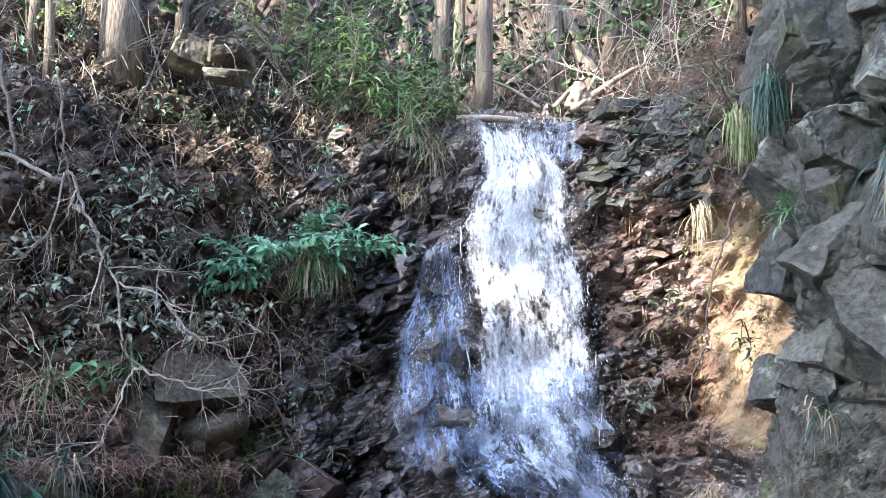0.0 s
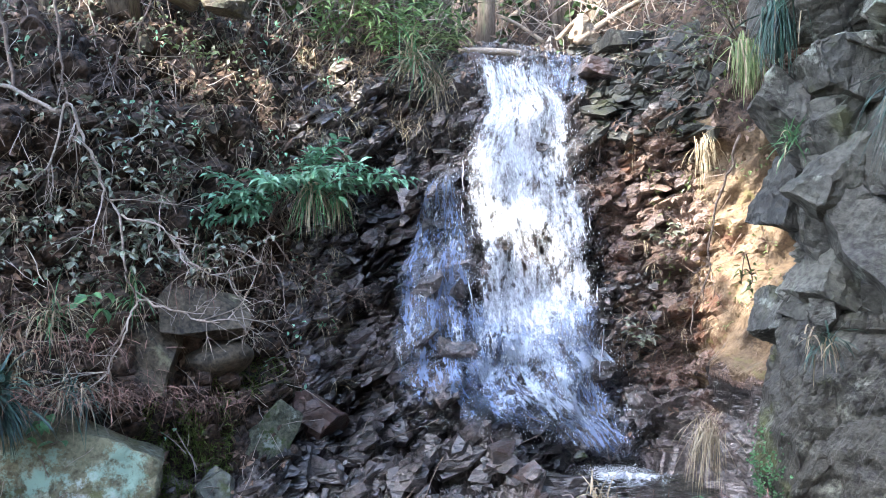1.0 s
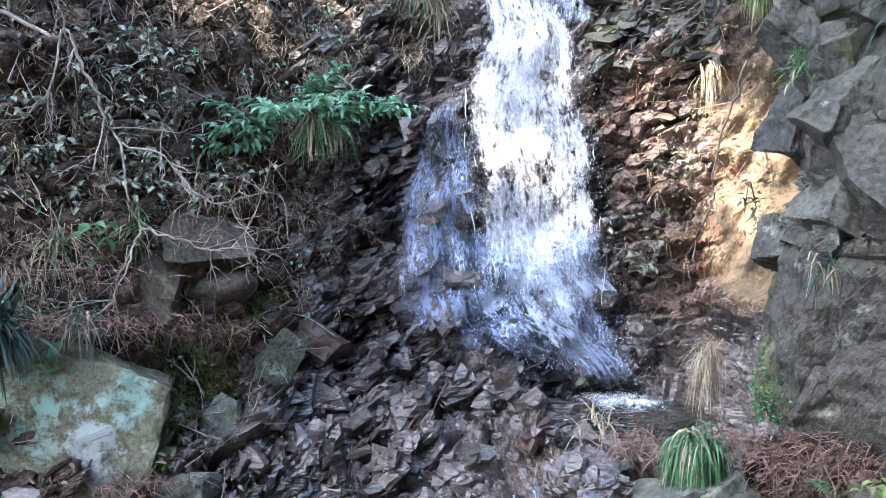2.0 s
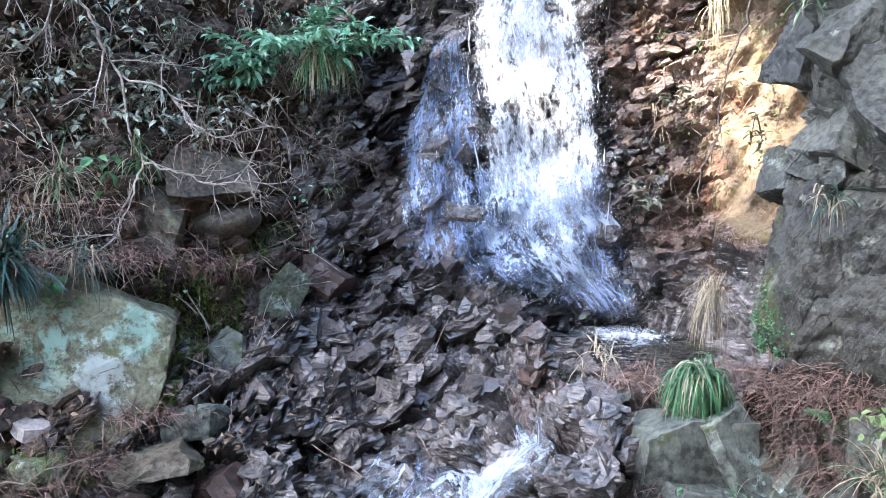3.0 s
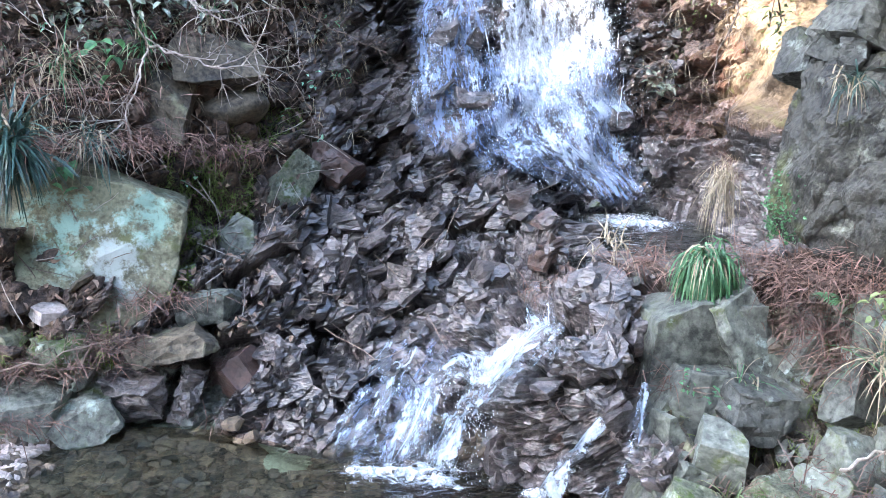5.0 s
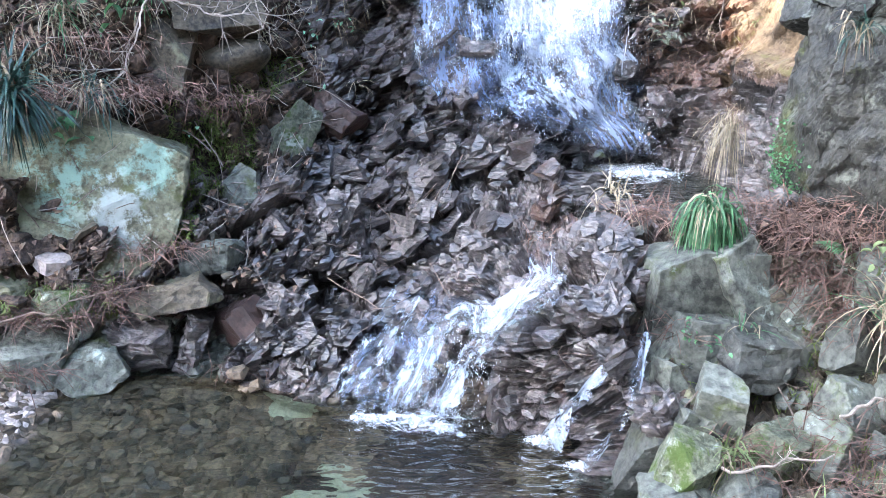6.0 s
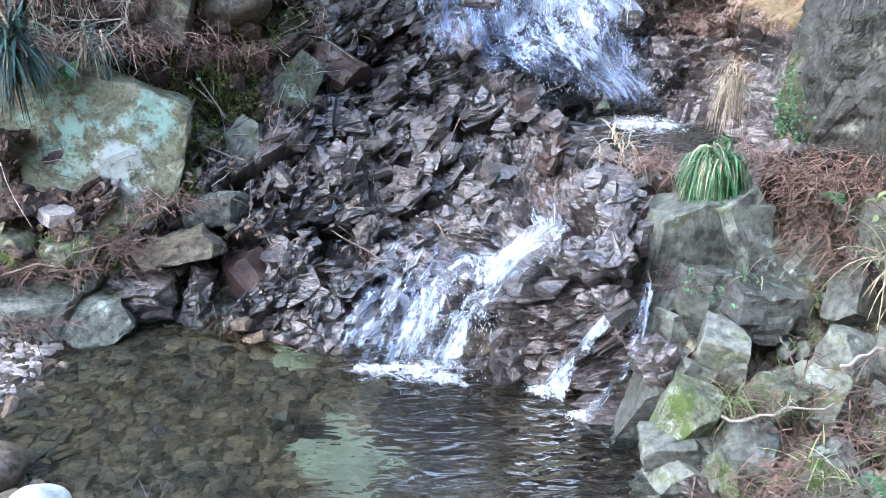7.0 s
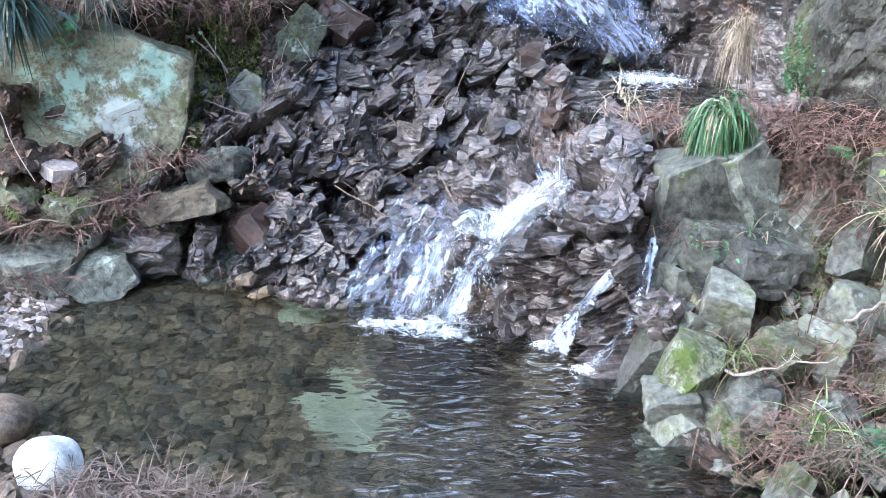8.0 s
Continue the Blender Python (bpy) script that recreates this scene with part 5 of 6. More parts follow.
leafy("shrub", (-1.95, 4.9, 2.55), around((-1.85, 4.7, 2.7), (0.2, 0.08, 0.1), 12), (0.065, 0.03), DARKLEAF, 9, "low shrub with glossy dark bluish leaves", start=0.4)
leafy("shrub", (-1.5, 5.05, 2.3), around((-1.45, 4.9, 2.42), (0.16, 0.08, 0.1), 9), (0.06, 0.024), DARKLEAF, 10, "low shrub with narrow dark leaves", start=0.3)
for _x, _y, _z in ((-2.3, 4.75, 1.98), (-2.0, 4.8, 1.95), (-1.7, 4.85, 2.0), (-1.45, 4.95, 1.95), (-2.2, 4.75, 2.4), (-1.8, 4.85, 2.35), (-2.35, 4.85, 2.75), (-1.55, 5.05, 2.65), (-1.2, 5.2, 2.0)):
    leafy("shrub", (_x, _y, _z), around((_x + 0.03, _y - 0.2, _z + 0.06), (0.13, 0.05, 0.08), 8), (0.062, 0.03), DARKLEAF, 7, "low shrub with glossy grey-green leaves on the bank", start=0.4)
leafy("bamboo_grass", (-0.75, 6.55, 3.35), around((-0.78, 6.4, 3.95), (0.18, 0.12, 0.2), 24), (0.13, 0.02), BAMBOO, 13, "dense dwarf bamboo with narrow green leaves", "bamboo", hang=0.7)
leafy("bamboo_grass", (-0.35, 6.6, 3.35), around((-0.36, 6.4, 3.75), (0.18, 0.12, 0.2), 22), (0.13, 0.02), BAMBOO, 13, "dense dwarf bamboo with narrow green leaves", "bamboo", hang=0.7)
leafy("bamboo_grass", (-0.55, 7.1, 3.7), around((-0.62, 6.9, 4.3), (0.2, 0.12, 0.2), 22), (0.13, 0.022), SUNLEAF, 13, "tall dwarf bamboo with light green leaves", "bamboo", hang=0.7)
leafy("bamboo_grass", (-0.02, 6.5, 3.4), around((-0.02, 6.3, 3.56), (0.14, 0.08, 0.05), 9), (0.12, 0.018), SUNLEAF, 12, "sunlit dwarf bamboo leaves at the lip of the fall", "bamboo", hang=0.5)
leafy("shrub", (-1.15, 6.5, 3.9), around((-1.15, 6.3, 4.25), (0.3, 0.12, 0.16), 24), (0.06, 0.022), SUNLEAF, 12, "sunlit yellow-green shrub on the upper bank")
leafy("shrub", (-2.4, 5.6, 3.8), around((-2.3, 5.4, 3.9), (0.2, 0.1, 0.12), 9), (0.06, 0.022), SUNLEAF, 8, "sunlit yellow-green shrub on the upper bank")
leafy("shrub", (-1.45, 5.35, 3.05), around((-1.4, 5.15, 3.22), (0.18, 0.06, 0.08), 9), (0.05, 0.02), SUNLEAF, 9, "small yellow-green shrub below the upper bank")
leafy("shrub", (1.80, 5.55, 3.30), [(1.22, 5.2, 3.52), (1.3, 5.1, 3.32), (1.46, 5.15, 3.62), (1.15, 5.25, 3.36), (1.55, 5.1, 3.45), (1.35, 5.1, 3.55)], (0.055, 0.018), SUNLEAF, 13, "sparse sunlit shrub with pale twigs above the slope", wood=TWIG, thick=0.007, start=0.35)
leafy("shrub", (1.62, 5.55, 3.12), around((1.45, 5.3, 3.25), (0.1, 0.08, 0.07), 6), (0.06, 0.03), DARKLEAF, 8, "small dark-leaved shrub above the slope")
leafy("shrub", (1.28, 5.62, 1.42), around((1.2, 5.4, 1.52), (0.06, 0.04, 0.07), 5), (0.06, 0.03), DARKLEAF, 7, "small dark-leaved plant beside the fall")
leafy("shrub", (1.38, 5.75, 2.05), around((1.32, 5.55, 2.12), (0.07, 0.04, 0.06), 5), (0.055, 0.028), DARKLEAF, 7, "small dark-leaved plant on the dry slope")
leafy("shrub", (1.55, 4.6, 1.92), around((1.42, 4.5, 1.9), (0.06, 0.04, 0.06), 4), (0.05, 0.02), SUNLEAF, 6, "small green plant on the dry slope")
leafy("seedling", (-1.82, 4.66, 1.70), [(-1.78, 4.5, 1.82), (-1.7, 4.5, 1.76), (-1.72, 4.5, 1.68), (-1.84, 4.5, 1.78)], (0.10, 0.07), SEDGE, 2, "seedling with broad green leaves on the bank", "plant", start=0.7)
leafy("seedling", (-1.9, 4.3, 1.18), [(-1.85, 4.12, 1.24), (-1.9, 4.12, 1.2), (-1.8, 4.12, 1.16)], (0.08, 0.05), SEDGE, 3, "small broad-leaved plant on the lichen boulder", "plant", start=0.6)
leafy("seedling", (0.90, 3.42, 0.48), around((0.90, 3.32, 0.5), (0.05, 0.03, 0.02), 6), (0.024, 0.018), SEDGE, 4, "small bright green seedling on the rock", "plant", start=0.5)
leafy("seedling", (1.65, 3.35, 0.76), around((1.62, 3.3, 0.84), (0.04, 0.03, 0.03), 5), (0.05, 0.04), SUNLEAF, 4, "small light green seedling on the ledge", "plant", start=0.5)


def fern(place, fronds, length, label):
    thing = anchor("fern", place, label, "fern")
    for _ in range(fronds):
        soup, p = Soup(), Vector((0, 0, 0))
        d = (UP * 0.5 + Vector((random.gauss(0, 0.6), -0.6, 0))).normalized()
        line = [p.copy()]
        for k in range(14):
            d = (d - UP * 0.09).normalized()
            p = p + d * length / 14
            line.append(p.copy())
            w = length * 0.33 * math.sin(math.pi * (k + 2) / 17)
            side = d.cross(UP).normalized()
            for s in (-1, 1):
                soup.leaf(p, (side * s + d * 0.35).normalized(), UP + jitter(0.1), w, length * 0.06)
        soup.tube(line, [0.002] * len(line), 3)
        part("frond", soup.mesh("frond", SEDGE), thing)


fern((1.44, 3.60, 0.82), 2, 0.15, "small bright green fern on the ledge")
fern((1.36, 2.6, 0.14), 3, 0.2, "small light green fern beside the pool")

ivy = Soup()
for _ in range(900):
    _q = crag_points[int(random.triangular(46, 130, 92)), int(random.triangular(27, 75, 44))]
    ivy.leaf(Vector(_q) + Vector((-0.01, -0.03, 0)) + jitter(0.015), (jitter(1) - UP * 0.3).normalized(), (Vector((-0.5, -1, 0.3)) + jitter(0.4)).normalized(), random.uniform(0.010, 0.02), random.uniform(0.009, 0.017))
tagged(new("ivy", ivy.mesh("ivy", SEDGE)), "creeping small-leaved green ivy on the crag's foot", "ivy", kind="stuff")

# bare climbing stems and twigs


def vine(paths, radius, label, mat, twigs=6, reach=0.25):
    thing = anchor("vine", paths[0][0], label, "vine")
    origin = Vector(paths[0][0])
    for path in paths:
        line = [p + jitter(0.008) - origin for p in bend(path, 4)]
        n = len(line)
        soup = Soup()
        thick = radius if path is paths[0] else radius * 0.55
        soup.tube(line, [thick * (1 - 0.6 * i / n) for i in range(n)], 6)
        part("stem", soup.mesh("stem", mat, True), thing)
        fine = Soup()
        for _ in range(twigs):
            i = random.randrange(n // 3, n)
            grow(fine, line[i], (line[min(i + 1, n - 1)] - line[max(i - 1, 0)]).normalized() + jitter(0.6), reach * random.uniform(0.5, 1.2), radius * 0.4, 2)
        if twigs:
            tagged(part("brushwood", fine.mesh("brushwood", mat), thing), kind="stuff")
    return thing


def grow(soup, p, way, length, radius, depth):
    line, d = [p], way.normalized()
    for _ in range(5):
        d = (d + jitter(0.16) - UP * 0.04).normalized()
        line.append(line[-1] + d * length / 5)
    soup.tube(line, [max(0.0014, radius * (1 - 0.12 * i)) for i in range(6)], 3)
    if depth:
        for _ in range(random.choice((2, 3))):
            i = random.randrange(1, 6)
            grow(soup, line[i], d + jitter(0.7), length * random.uniform(0.45, 0.75), radius * 0.65, depth - 1)


vine([[(-2.33, 4.7, 3.42), (-2.26, 4.7, 3.12), (-2.23, 4.7, 2.88), (-2.13, 4.7, 2.61)]], 0.014, "long brown bare vine hanging on the bank", VINE, 2)
vine([[(-2.02, 4.7, 3.35), (-2.0, 4.7, 3.17), (-1.98, 4.7, 2.99), (-1.95, 4.7, 2.81), (-1.92, 4.7, 2.58)], [(-1.53, 5.0, 3.68), (-1.62, 5.0, 3.39), (-1.74, 5.0, 3.14), (-1.83, 5.0, 3.01)]], 0.009, "thin brown bare vines on the upper bank", VINE, 4)
vine([[(-2.40, 4.65, 2.94), (-2.11, 4.65, 2.82), (-1.99, 4.65, 2.75), (-1.93, 4.65, 2.8), (-1.87, 4.65, 2.66), (-1.8, 4.65, 2.51), (-1.73, 4.63, 2.31), (-1.65, 4.6, 2.21), (-1.63, 4.6, 1.96), (-1.6, 4.58, 1.86), (-1.54, 4.55, 1.79)],
      [(-1.54, 4.55, 1.79), (-1.57, 4.5, 1.69), (-1.61, 4.45, 1.55), (-1.66, 4.42, 1.41)], [(-1.54, 4.55, 1.79), (-1.36, 4.5, 1.76), (-1.22, 4.5, 1.69), (-1.02, 4.5, 1.69)],
      [(-1.65, 4.6, 2.22), (-1.47, 4.6, 2.18), (-1.35, 4.6, 2.05), (-1.24, 4.6, 1.94), (-1.09, 4.6, 1.88)], [(-1.95, 4.65, 2.78), (-2.0, 4.6, 2.5), (-2.1, 4.55, 2.35), (-2.3, 4.55, 2.3)]], 0.012, "pale bare branching shrub hanging over the bank", TWIG, 6, 0.3)
vine([[(1.51, 4.7, 2.65), (1.45, 4.7, 2.42), (1.37, 4.7, 2.16), (1.36, 4.7, 1.94), (1.28, 4.7, 1.68), (1.26, 4.7, 1.49)]], 0.007, "thin brown vine hanging before the dry slope", VINE, 3)
vine([[(-1.07, 5.3, 2.17), (-0.83, 5.25, 1.9), (-0.47, 5.3, 1.74)], [(-1.0, 5.3, 2.3), (-1.03, 5.15, 2.0), (-1.0, 5.15, 1.75)]], 0.005, "thin brown twigs under the leafy branch", VINE, 6, 0.2)
vine([[(0.59, 4.05, 0.9), (0.64, 3.95, 0.69), (0.73, 3.85, 0.5), (0.76, 3.75, 0.42)]], 0.006, "dark root hanging over the wet rocks", VINE, 2, 0.1)
vine([[(0.53, 4.1, 0.95), (0.65, 4.05, 0.86), (0.77, 4.0, 0.80)]], 0.004, "pale broken stick on the ledge", TWIG, 0)
vine([[(0.86, 2.82, 0.22), (1.05, 2.78, 0.28), (1.25, 2.76, 0.32)]], 0.006, "pale broken stick on the rocks", TWIG, 2, 0.1)
vine([[(1.36, 3.0, 0.34), (1.5, 3.05, 0.38), (1.6, 3.1, 0.38), (1.62, 3.15, 0.6)]], 0.008, "pale bent root beside the rocks", TWIG, 3, 0.12)
vine([[(-2.2, 3.8, 0.36), (-1.9, 3.82, 0.44), (-1.6, 4.0, 0.5)]], 0.006, "dry brown stick lying on the shore", VINE, 4, 0.2)


def heap(place, reach, count, label, mat=NEEDLES, length=(0.06, 0.18), half=0.0024):
    """A tangle of fallen dry needles and sprigs."""
    soup = Soup()
    for _ in range(count):
        p = Vector((random.gauss(0, reach[0]), random.gauss(0, reach[1]), abs(random.gauss(0, reach[2]))))
        way = Vector((random.gauss(0, 1), random.gauss(0, 0.6), random.gauss(-0.1, 0.45)))
        blade(soup, p, way, random.uniform(*length), half, 0.12, 4)
    ob = new("needle_heap", soup.mesh("needle_heap", mat))
    ob.location = place
    return tagged(ob, label, "dead needles", kind="stuff")


for _place, _reach, _count in (((0.84, 3.98, 0.84), (0.10, 0.10, 0.03), 260), ((1.24, 3.88, 0.88), (0.10, 0.08, 0.03), 200), ((1.46, 3.72, 0.84), (0.12, 0.1, 0.03), 320), ((1.46, 3.50, 0.58), (0.07, 0.05, 0.12), 260),
                               ((1.66, 3.70, 0.95), (0.12, 0.1, 0.03), 200), ((-2.05, 3.90, 0.36), (0.2, 0.06, 0.03), 360), ((-1.72, 4.02, 0.44), (0.12, 0.06, 0.03), 240), ((-1.5, 4.2, 0.60), (0.12, 0.08, 0.03), 220),
                               ((-2.05, 4.10, 1.36), (0.16, 0.08, 0.04), 240), ((-1.6, 4.42, 1.32), (0.14, 0.08, 0.05), 260), ((-1.28, 4.78, 1.22), (0.14, 0.08, 0.04), 200), ((-2.1, 3.75, 0.16), (0.12, 0.06, 0.02), 140),
                               ((-1.2, 2.36, 0.08), (0.16, 0.05, 0.02), 320), ((-0.92, 2.34, 0.06), (0.14, 0.04, 0.02), 240), ((0.92, 3.14, 0.20), (0.06, 0.05, 0.05), 130), ((1.02, 2.9, 0.22), (0.08, 0.06, 0.05), 170),
                               ((1.3, 2.95, 0.24), (0.1, 0.08, 0.05), 240), ((1.5, 3.18, 0.22), (0.09, 0.08, 0.06), 200), ((0.36, 4.36, 0.60), (0.05, 0.04, 0.03), 60), ((0.86, 3.5, 0.44), (0.04, 0.04, 0.05), 90), ((-1.1, 4.05, 0.03), (0.2, 0.05, 0.01), 60), ((1.0, 2.5, 0.10), (0.1, 0.06, 0.05), 200), ((1.25, 2.45, 0.12), (0.12, 0.06, 0.05), 260), ((1.12, 2.66, 0.10), (0.12, 0.07, 0.05), 260), ((1.4, 2.72, 0.16), (0.12, 0.08, 0.05), 240), ((1.35, 5.5, 1.25), (0.1, 0.1, 0.08), 150), ((-1.95, 4.40, 1.56), (0.25, 0.1, 0.06), 240), ((-2.2, 4.45, 1.75), (0.2, 0.1, 0.08), 160), ((-1.5, 4.72, 1.82), (0.2, 0.1, 0.06), 160), ((1.42, 3.60, 0.66), (0.07, 0.05, 0.12), 380), ((1.56, 3.42, 0.5), (0.08, 0.06, 0.12), 300), ((1.34, 3.82, 0.9), (0.14, 0.08, 0.03), 300), ((1.62, 3.58, 0.86), (0.12, 0.08, 0.04), 260)):
    if _place[1] < 2.5:
        heap(_place, _reach, _count, "heap of dry grey-brown twigs on the near bank", VINE, (0.06, 0.16), 0.0025)
        continue
    heap(_place, _reach, int(_count * (1.4 if _place[0] < 0 else 0.85)), "heap of reddish-brown dead needles and sprigs")


def strewn(name, count, xs, zs, build, mat, label, category):
    """Litter of one kind over a stretch of the ravine's face."""
    soup = Soup()
    for _ in range(count):
        p, n = face(random.uniform(*xs), random.uniform(*zs))
        build(soup, p, n)
    return tagged(new(name, soup.mesh(name, mat)), label, category, kind="stuff")


def dead_leaf(soup, p, n):
    soup.leaf(p + n * random.uniform(0.0, 0.03), (n.cross(rand_dir()) + n * 0.3).normalized(), (n + jitter(0.5)).normalized(), random.uniform(0.025, 0.06), random.uniform(0.012, 0.03))


def twig(soup, p, n):
    d = (n.cross(rand_dir()) + n * 0.25).normalized()
    length, line = random.uniform(0.06, 0.36), [p + n * 0.01]
    for _ in range(4):
        d = (d + jitter(0.12)).normalized()
        line.append(line[-1] + d * length / 4)
    soup.tube(line, [random.uniform(0.0015, 0.0035)] * 5, 3)


def stem(soup, p, n):
    d = (n * 0.6 + UP * random.choice((0.8, -0.7)) + jitter(0.35)).normalized()
    length, line = random.uniform(0.12, 0.4), [p]
    for _ in range(5):
        d = (d + jitter(0.14) - UP * 0.06).normalized()
        line.append(line[-1] + d * length / 5)
    soup.tube(line, [random.uniform(0.0012, 0.003)] * 6, 3)


def straw(soup, p, n):
    for _ in range(random.randrange(5, 11)):
        blade(soup, p + jitter(0.015), n * 0.7 + UP * 0.3 + jitter(0.5), random.uniform(0.08, 0.24), 0.0026, 0.35, 5)


def sprig(soup, p, n):
    for _ in range(random.randrange(4, 9)):
        soup.leaf(p + n * random.uniform(0.02, 0.07) + jitter(0.03), (n + jitter(0.8)).normalized(), (UP + jitter(0.4)).normalized(), random.uniform(0.02, 0.05), random.uniform(0.01, 0.025))


def moss_tip(soup, p, n):
    blade(soup, p, n + jitter(0.6), random.uniform(0.02, 0.07), 0.0028, 0.15, 3)


BANK = (-3.2, -0.85)
strewn("leaf_litter", 3000, BANK, (0.35, 4.0), dead_leaf, LITTER, "brown dead leaves over the bank", "leaf litter")
strewn("leaf_litter", 900, (-0.9, 1.9), (3.1, 4.2), dead_leaf, LITTER, "brown dead leaves above the fall", "leaf litter")
strewn("leaf_litter", 120, (1.0, 2.0), (0.7, 3.2), dead_leaf, LITTER, "brown dead leaves on the dry slope", "leaf litter")
strewn("leaf_litter", 60, (0.9, 1.9), (0.05, 0.9), dead_leaf, LITTER, "brown dead leaves among the rocks", "leaf litter")
strewn("fallen_twigs", 600, BANK, (0.5, 4.0), twig, VINE, "thin brown fallen twigs on the bank", "twigs")
strewn("hanging_stems", 240, BANK, (0.9, 3.8), stem, TWIG, "thin pale dead stems standing on the bank", "dead stems")
strewn("fallen_twigs", 260, BANK, (0.5, 4.0), twig, TWIG, "thin pale fallen twigs on the bank", "twigs")
strewn("fallen_twigs", 150, (0.9, 1.7), (0.05, 3.6), twig, VINE, "thin brown fallen twigs on the slope", "twigs")
strewn("fallen_twigs", 70, (-0.9, 0.9), (0.1, 1.3), twig, VINE, "thin brown twigs caught on wet rock", "twigs")
strewn("dead_grass", 300, (-3.0, -0.6), (1.2, 3.9), straw, STRAW, "dry straw-coloured grass on the bank", "dead grass")
strewn("dead_grass", 110, (-1.0, 0.15), (2.7, 3.6), straw, STRAW, "dry straw-coloured grass beside the fall", "dead grass")
strewn("dead_grass", 60, (0.9, 2.2), (3.2, 4.4), straw, STRAW, "dry straw-coloured grass above the slope", "dead grass")
strewn("fallen_twigs", 220, (0.8, 2.3), (3.1, 4.6), twig, TWIG, "pale fallen twigs and roots above the slope", "twigs")
strewn("undergrowth", 120, (0.9, 2.3), (3.1, 4.6), sprig, DARKLEAF, "small dark-leaved plants above the slope", "undergrowth")
strewn("dead_grass", 12, (1.1, 1.6), (1.3, 3.4), straw, STRAW, "dry straw-coloured grass on the slope", "dead grass")
strewn("undergrowth", 260, (-3.0, -0.7), (1.5, 3.9), sprig, DARKLEAF, "small dark-leaved plants on the bank", "undergrowth")
strewn("undergrowth", 240, (-3.0, -0.7), (3.1, 4.3), sprig, DARKLEAF, "small dark-leaved plants on the upper bank", "undergrowth")
strewn("undergrowth", 70, (-3.0, -0.7), (0.9, 3.9), sprig, LEAF, "small green plants on the bank", "undergrowth")
strewn("undergrowth", 40, (1.3, 2.0), (1.5, 3.2), sprig, SUNLEAF, "small yellow-green plants on the dry slope", "undergrowth")
for _xs, _zs, _count in (((-1.6, -1.15), (0.8, 1.25), 4500), ((-1.56, -1.36), (0.6, 0.9), 1500), ((-1.3, -0.95), (1.2, 1.4), 1200), ((0.85, 1.7), (0.0, 0.5), 2600), ((-2.2, -1.7), (0.3, 0.5), 700)):
    strewn("moss_patch", _count, _xs, _zs, moss_tip, MOSS, "patch of green moss on the rocks", "moss")

# ---- trees ----


def trunk_mesh(top, radius, sides=12, rings=14, mat=BARK):
    soup, line = Soup(), []
    for k in range(rings):
        s = k / (rings - 1)
        line.append(Vector(top) * s + Vector((0.02 * math.sin(5 * s), 0.02 * math.sin(7 * s + 1), 0)))
    soup.tube(line, [radius * (1.25 if k == 0 else 1.08 if k == 1 else 1) * (1 - 0.45 * k / rings) for k in range(rings)], sides)
    return soup.mesh("trunk", mat, True)


def clump(soup, centre, reach, count, size):
    for _ in range(count):
        p = centre + Vector((random.gauss(0, reach), random.gauss(0, reach), random.gauss(0, reach * 0.7)))
        soup.leaf(p, (rand_dir() - UP * 0.3).normalized(), rand_dir(), size * random.uniform(0.6, 1.3), size * random.uniform(0.3, 0.6))


crown_soup = Soup()
for _ in range(46):
    clump(crown_soup, Vector((random.gauss(0, 0.7), random.gauss(0, 0.7), random.uniform(-1.6, 1.6))), 0.3, 16, 0.2)
CROWN = crown_soup.mesh("crown", CANOPY)
# x, y, lean of the top in x and y, radius
for _x, _y, _lx, _ly, _r in ((0.31, 7.0, 0.05, 0.2, 0.066), (-0.02, 7.6, 0.0, 0.3, 0.075), (0.95, 7.4, -0.3, 0.3, 0.068), (1.40, 7.5, 0.0, 0.3, 0.06), (0.70, 9.6, 0.1, 0.3, 0.05), (1.52, 7.9, 0.1, 0.2, 0.035), (2.10, 6.3, -0.3, 0.3, 0.05),
                            (-2.03, 5.62, -0.25, 0.4, 0.115), (-2.36, 5.35, -0.2, 0.3, 0.028), (-2.52, 5.45, 0.1, 0.3, 0.03), (-1.80, 6.1, 0.1, 0.3, 0.04), (-0.4, 9.4, 0, 0.3, 0.07), (-1.0, 10.5, 0.1, 0.3, 0.08), (2.4, 9.0, 0, 0.2, 0.07), (3.1, 10.0, 0, 0.2, 0.08), (1.1, 11.5, 0, 0.2, 0.07), (0.2, 12.0, 0.1, 0.2, 0.08), (1.9, 12.5, 0, 0.2, 0.08), (-1.8, 11.8, 0, 0.2, 0.09), (-0.7, 13.5, 0, 0.2, 0.08)):
    _i = int(np.abs(XS - _x).argmin())
    _j = CLIFF[0] + int(np.abs(GROUND[_i, CLIFF[0]:, 1] - _y).argmin())
    _foot = Vector((_x, _y, GROUND[_i, _j, 2] - 0.08))
    tree = anchor("tree", _foot, "slender cedar tree with pale fibrous bark on the wooded slope", "tree", "cedars above the fall")
    part("trunk", trunk_mesh((_lx, _ly, 6.5), _r), tree)
    crown = part("crown", CROWN, tree)
    crown.location = (_lx, _ly, 6.6)
leaning = anchor("tree", (1.30, 7.3, 3.75), "dead leaning trunk propped over the stream", "tree")
part("trunk", trunk_mesh((-0.75, 0.6, 1.9), 0.075), leaning)
log = Soup()
log.tube([Vector((0.1 + 0.115 * k, 6.62 + 0.004 * k * k, 3.46 + 0.004 * math.sin(k))) for k in range(6)], [0.024, 0.026, 0.027, 0.026, 0.025, 0.022], 9)
tagged(new("log", log.mesh("log", LOG, True)), "thin pale fallen log across the lip of the fall", "log")
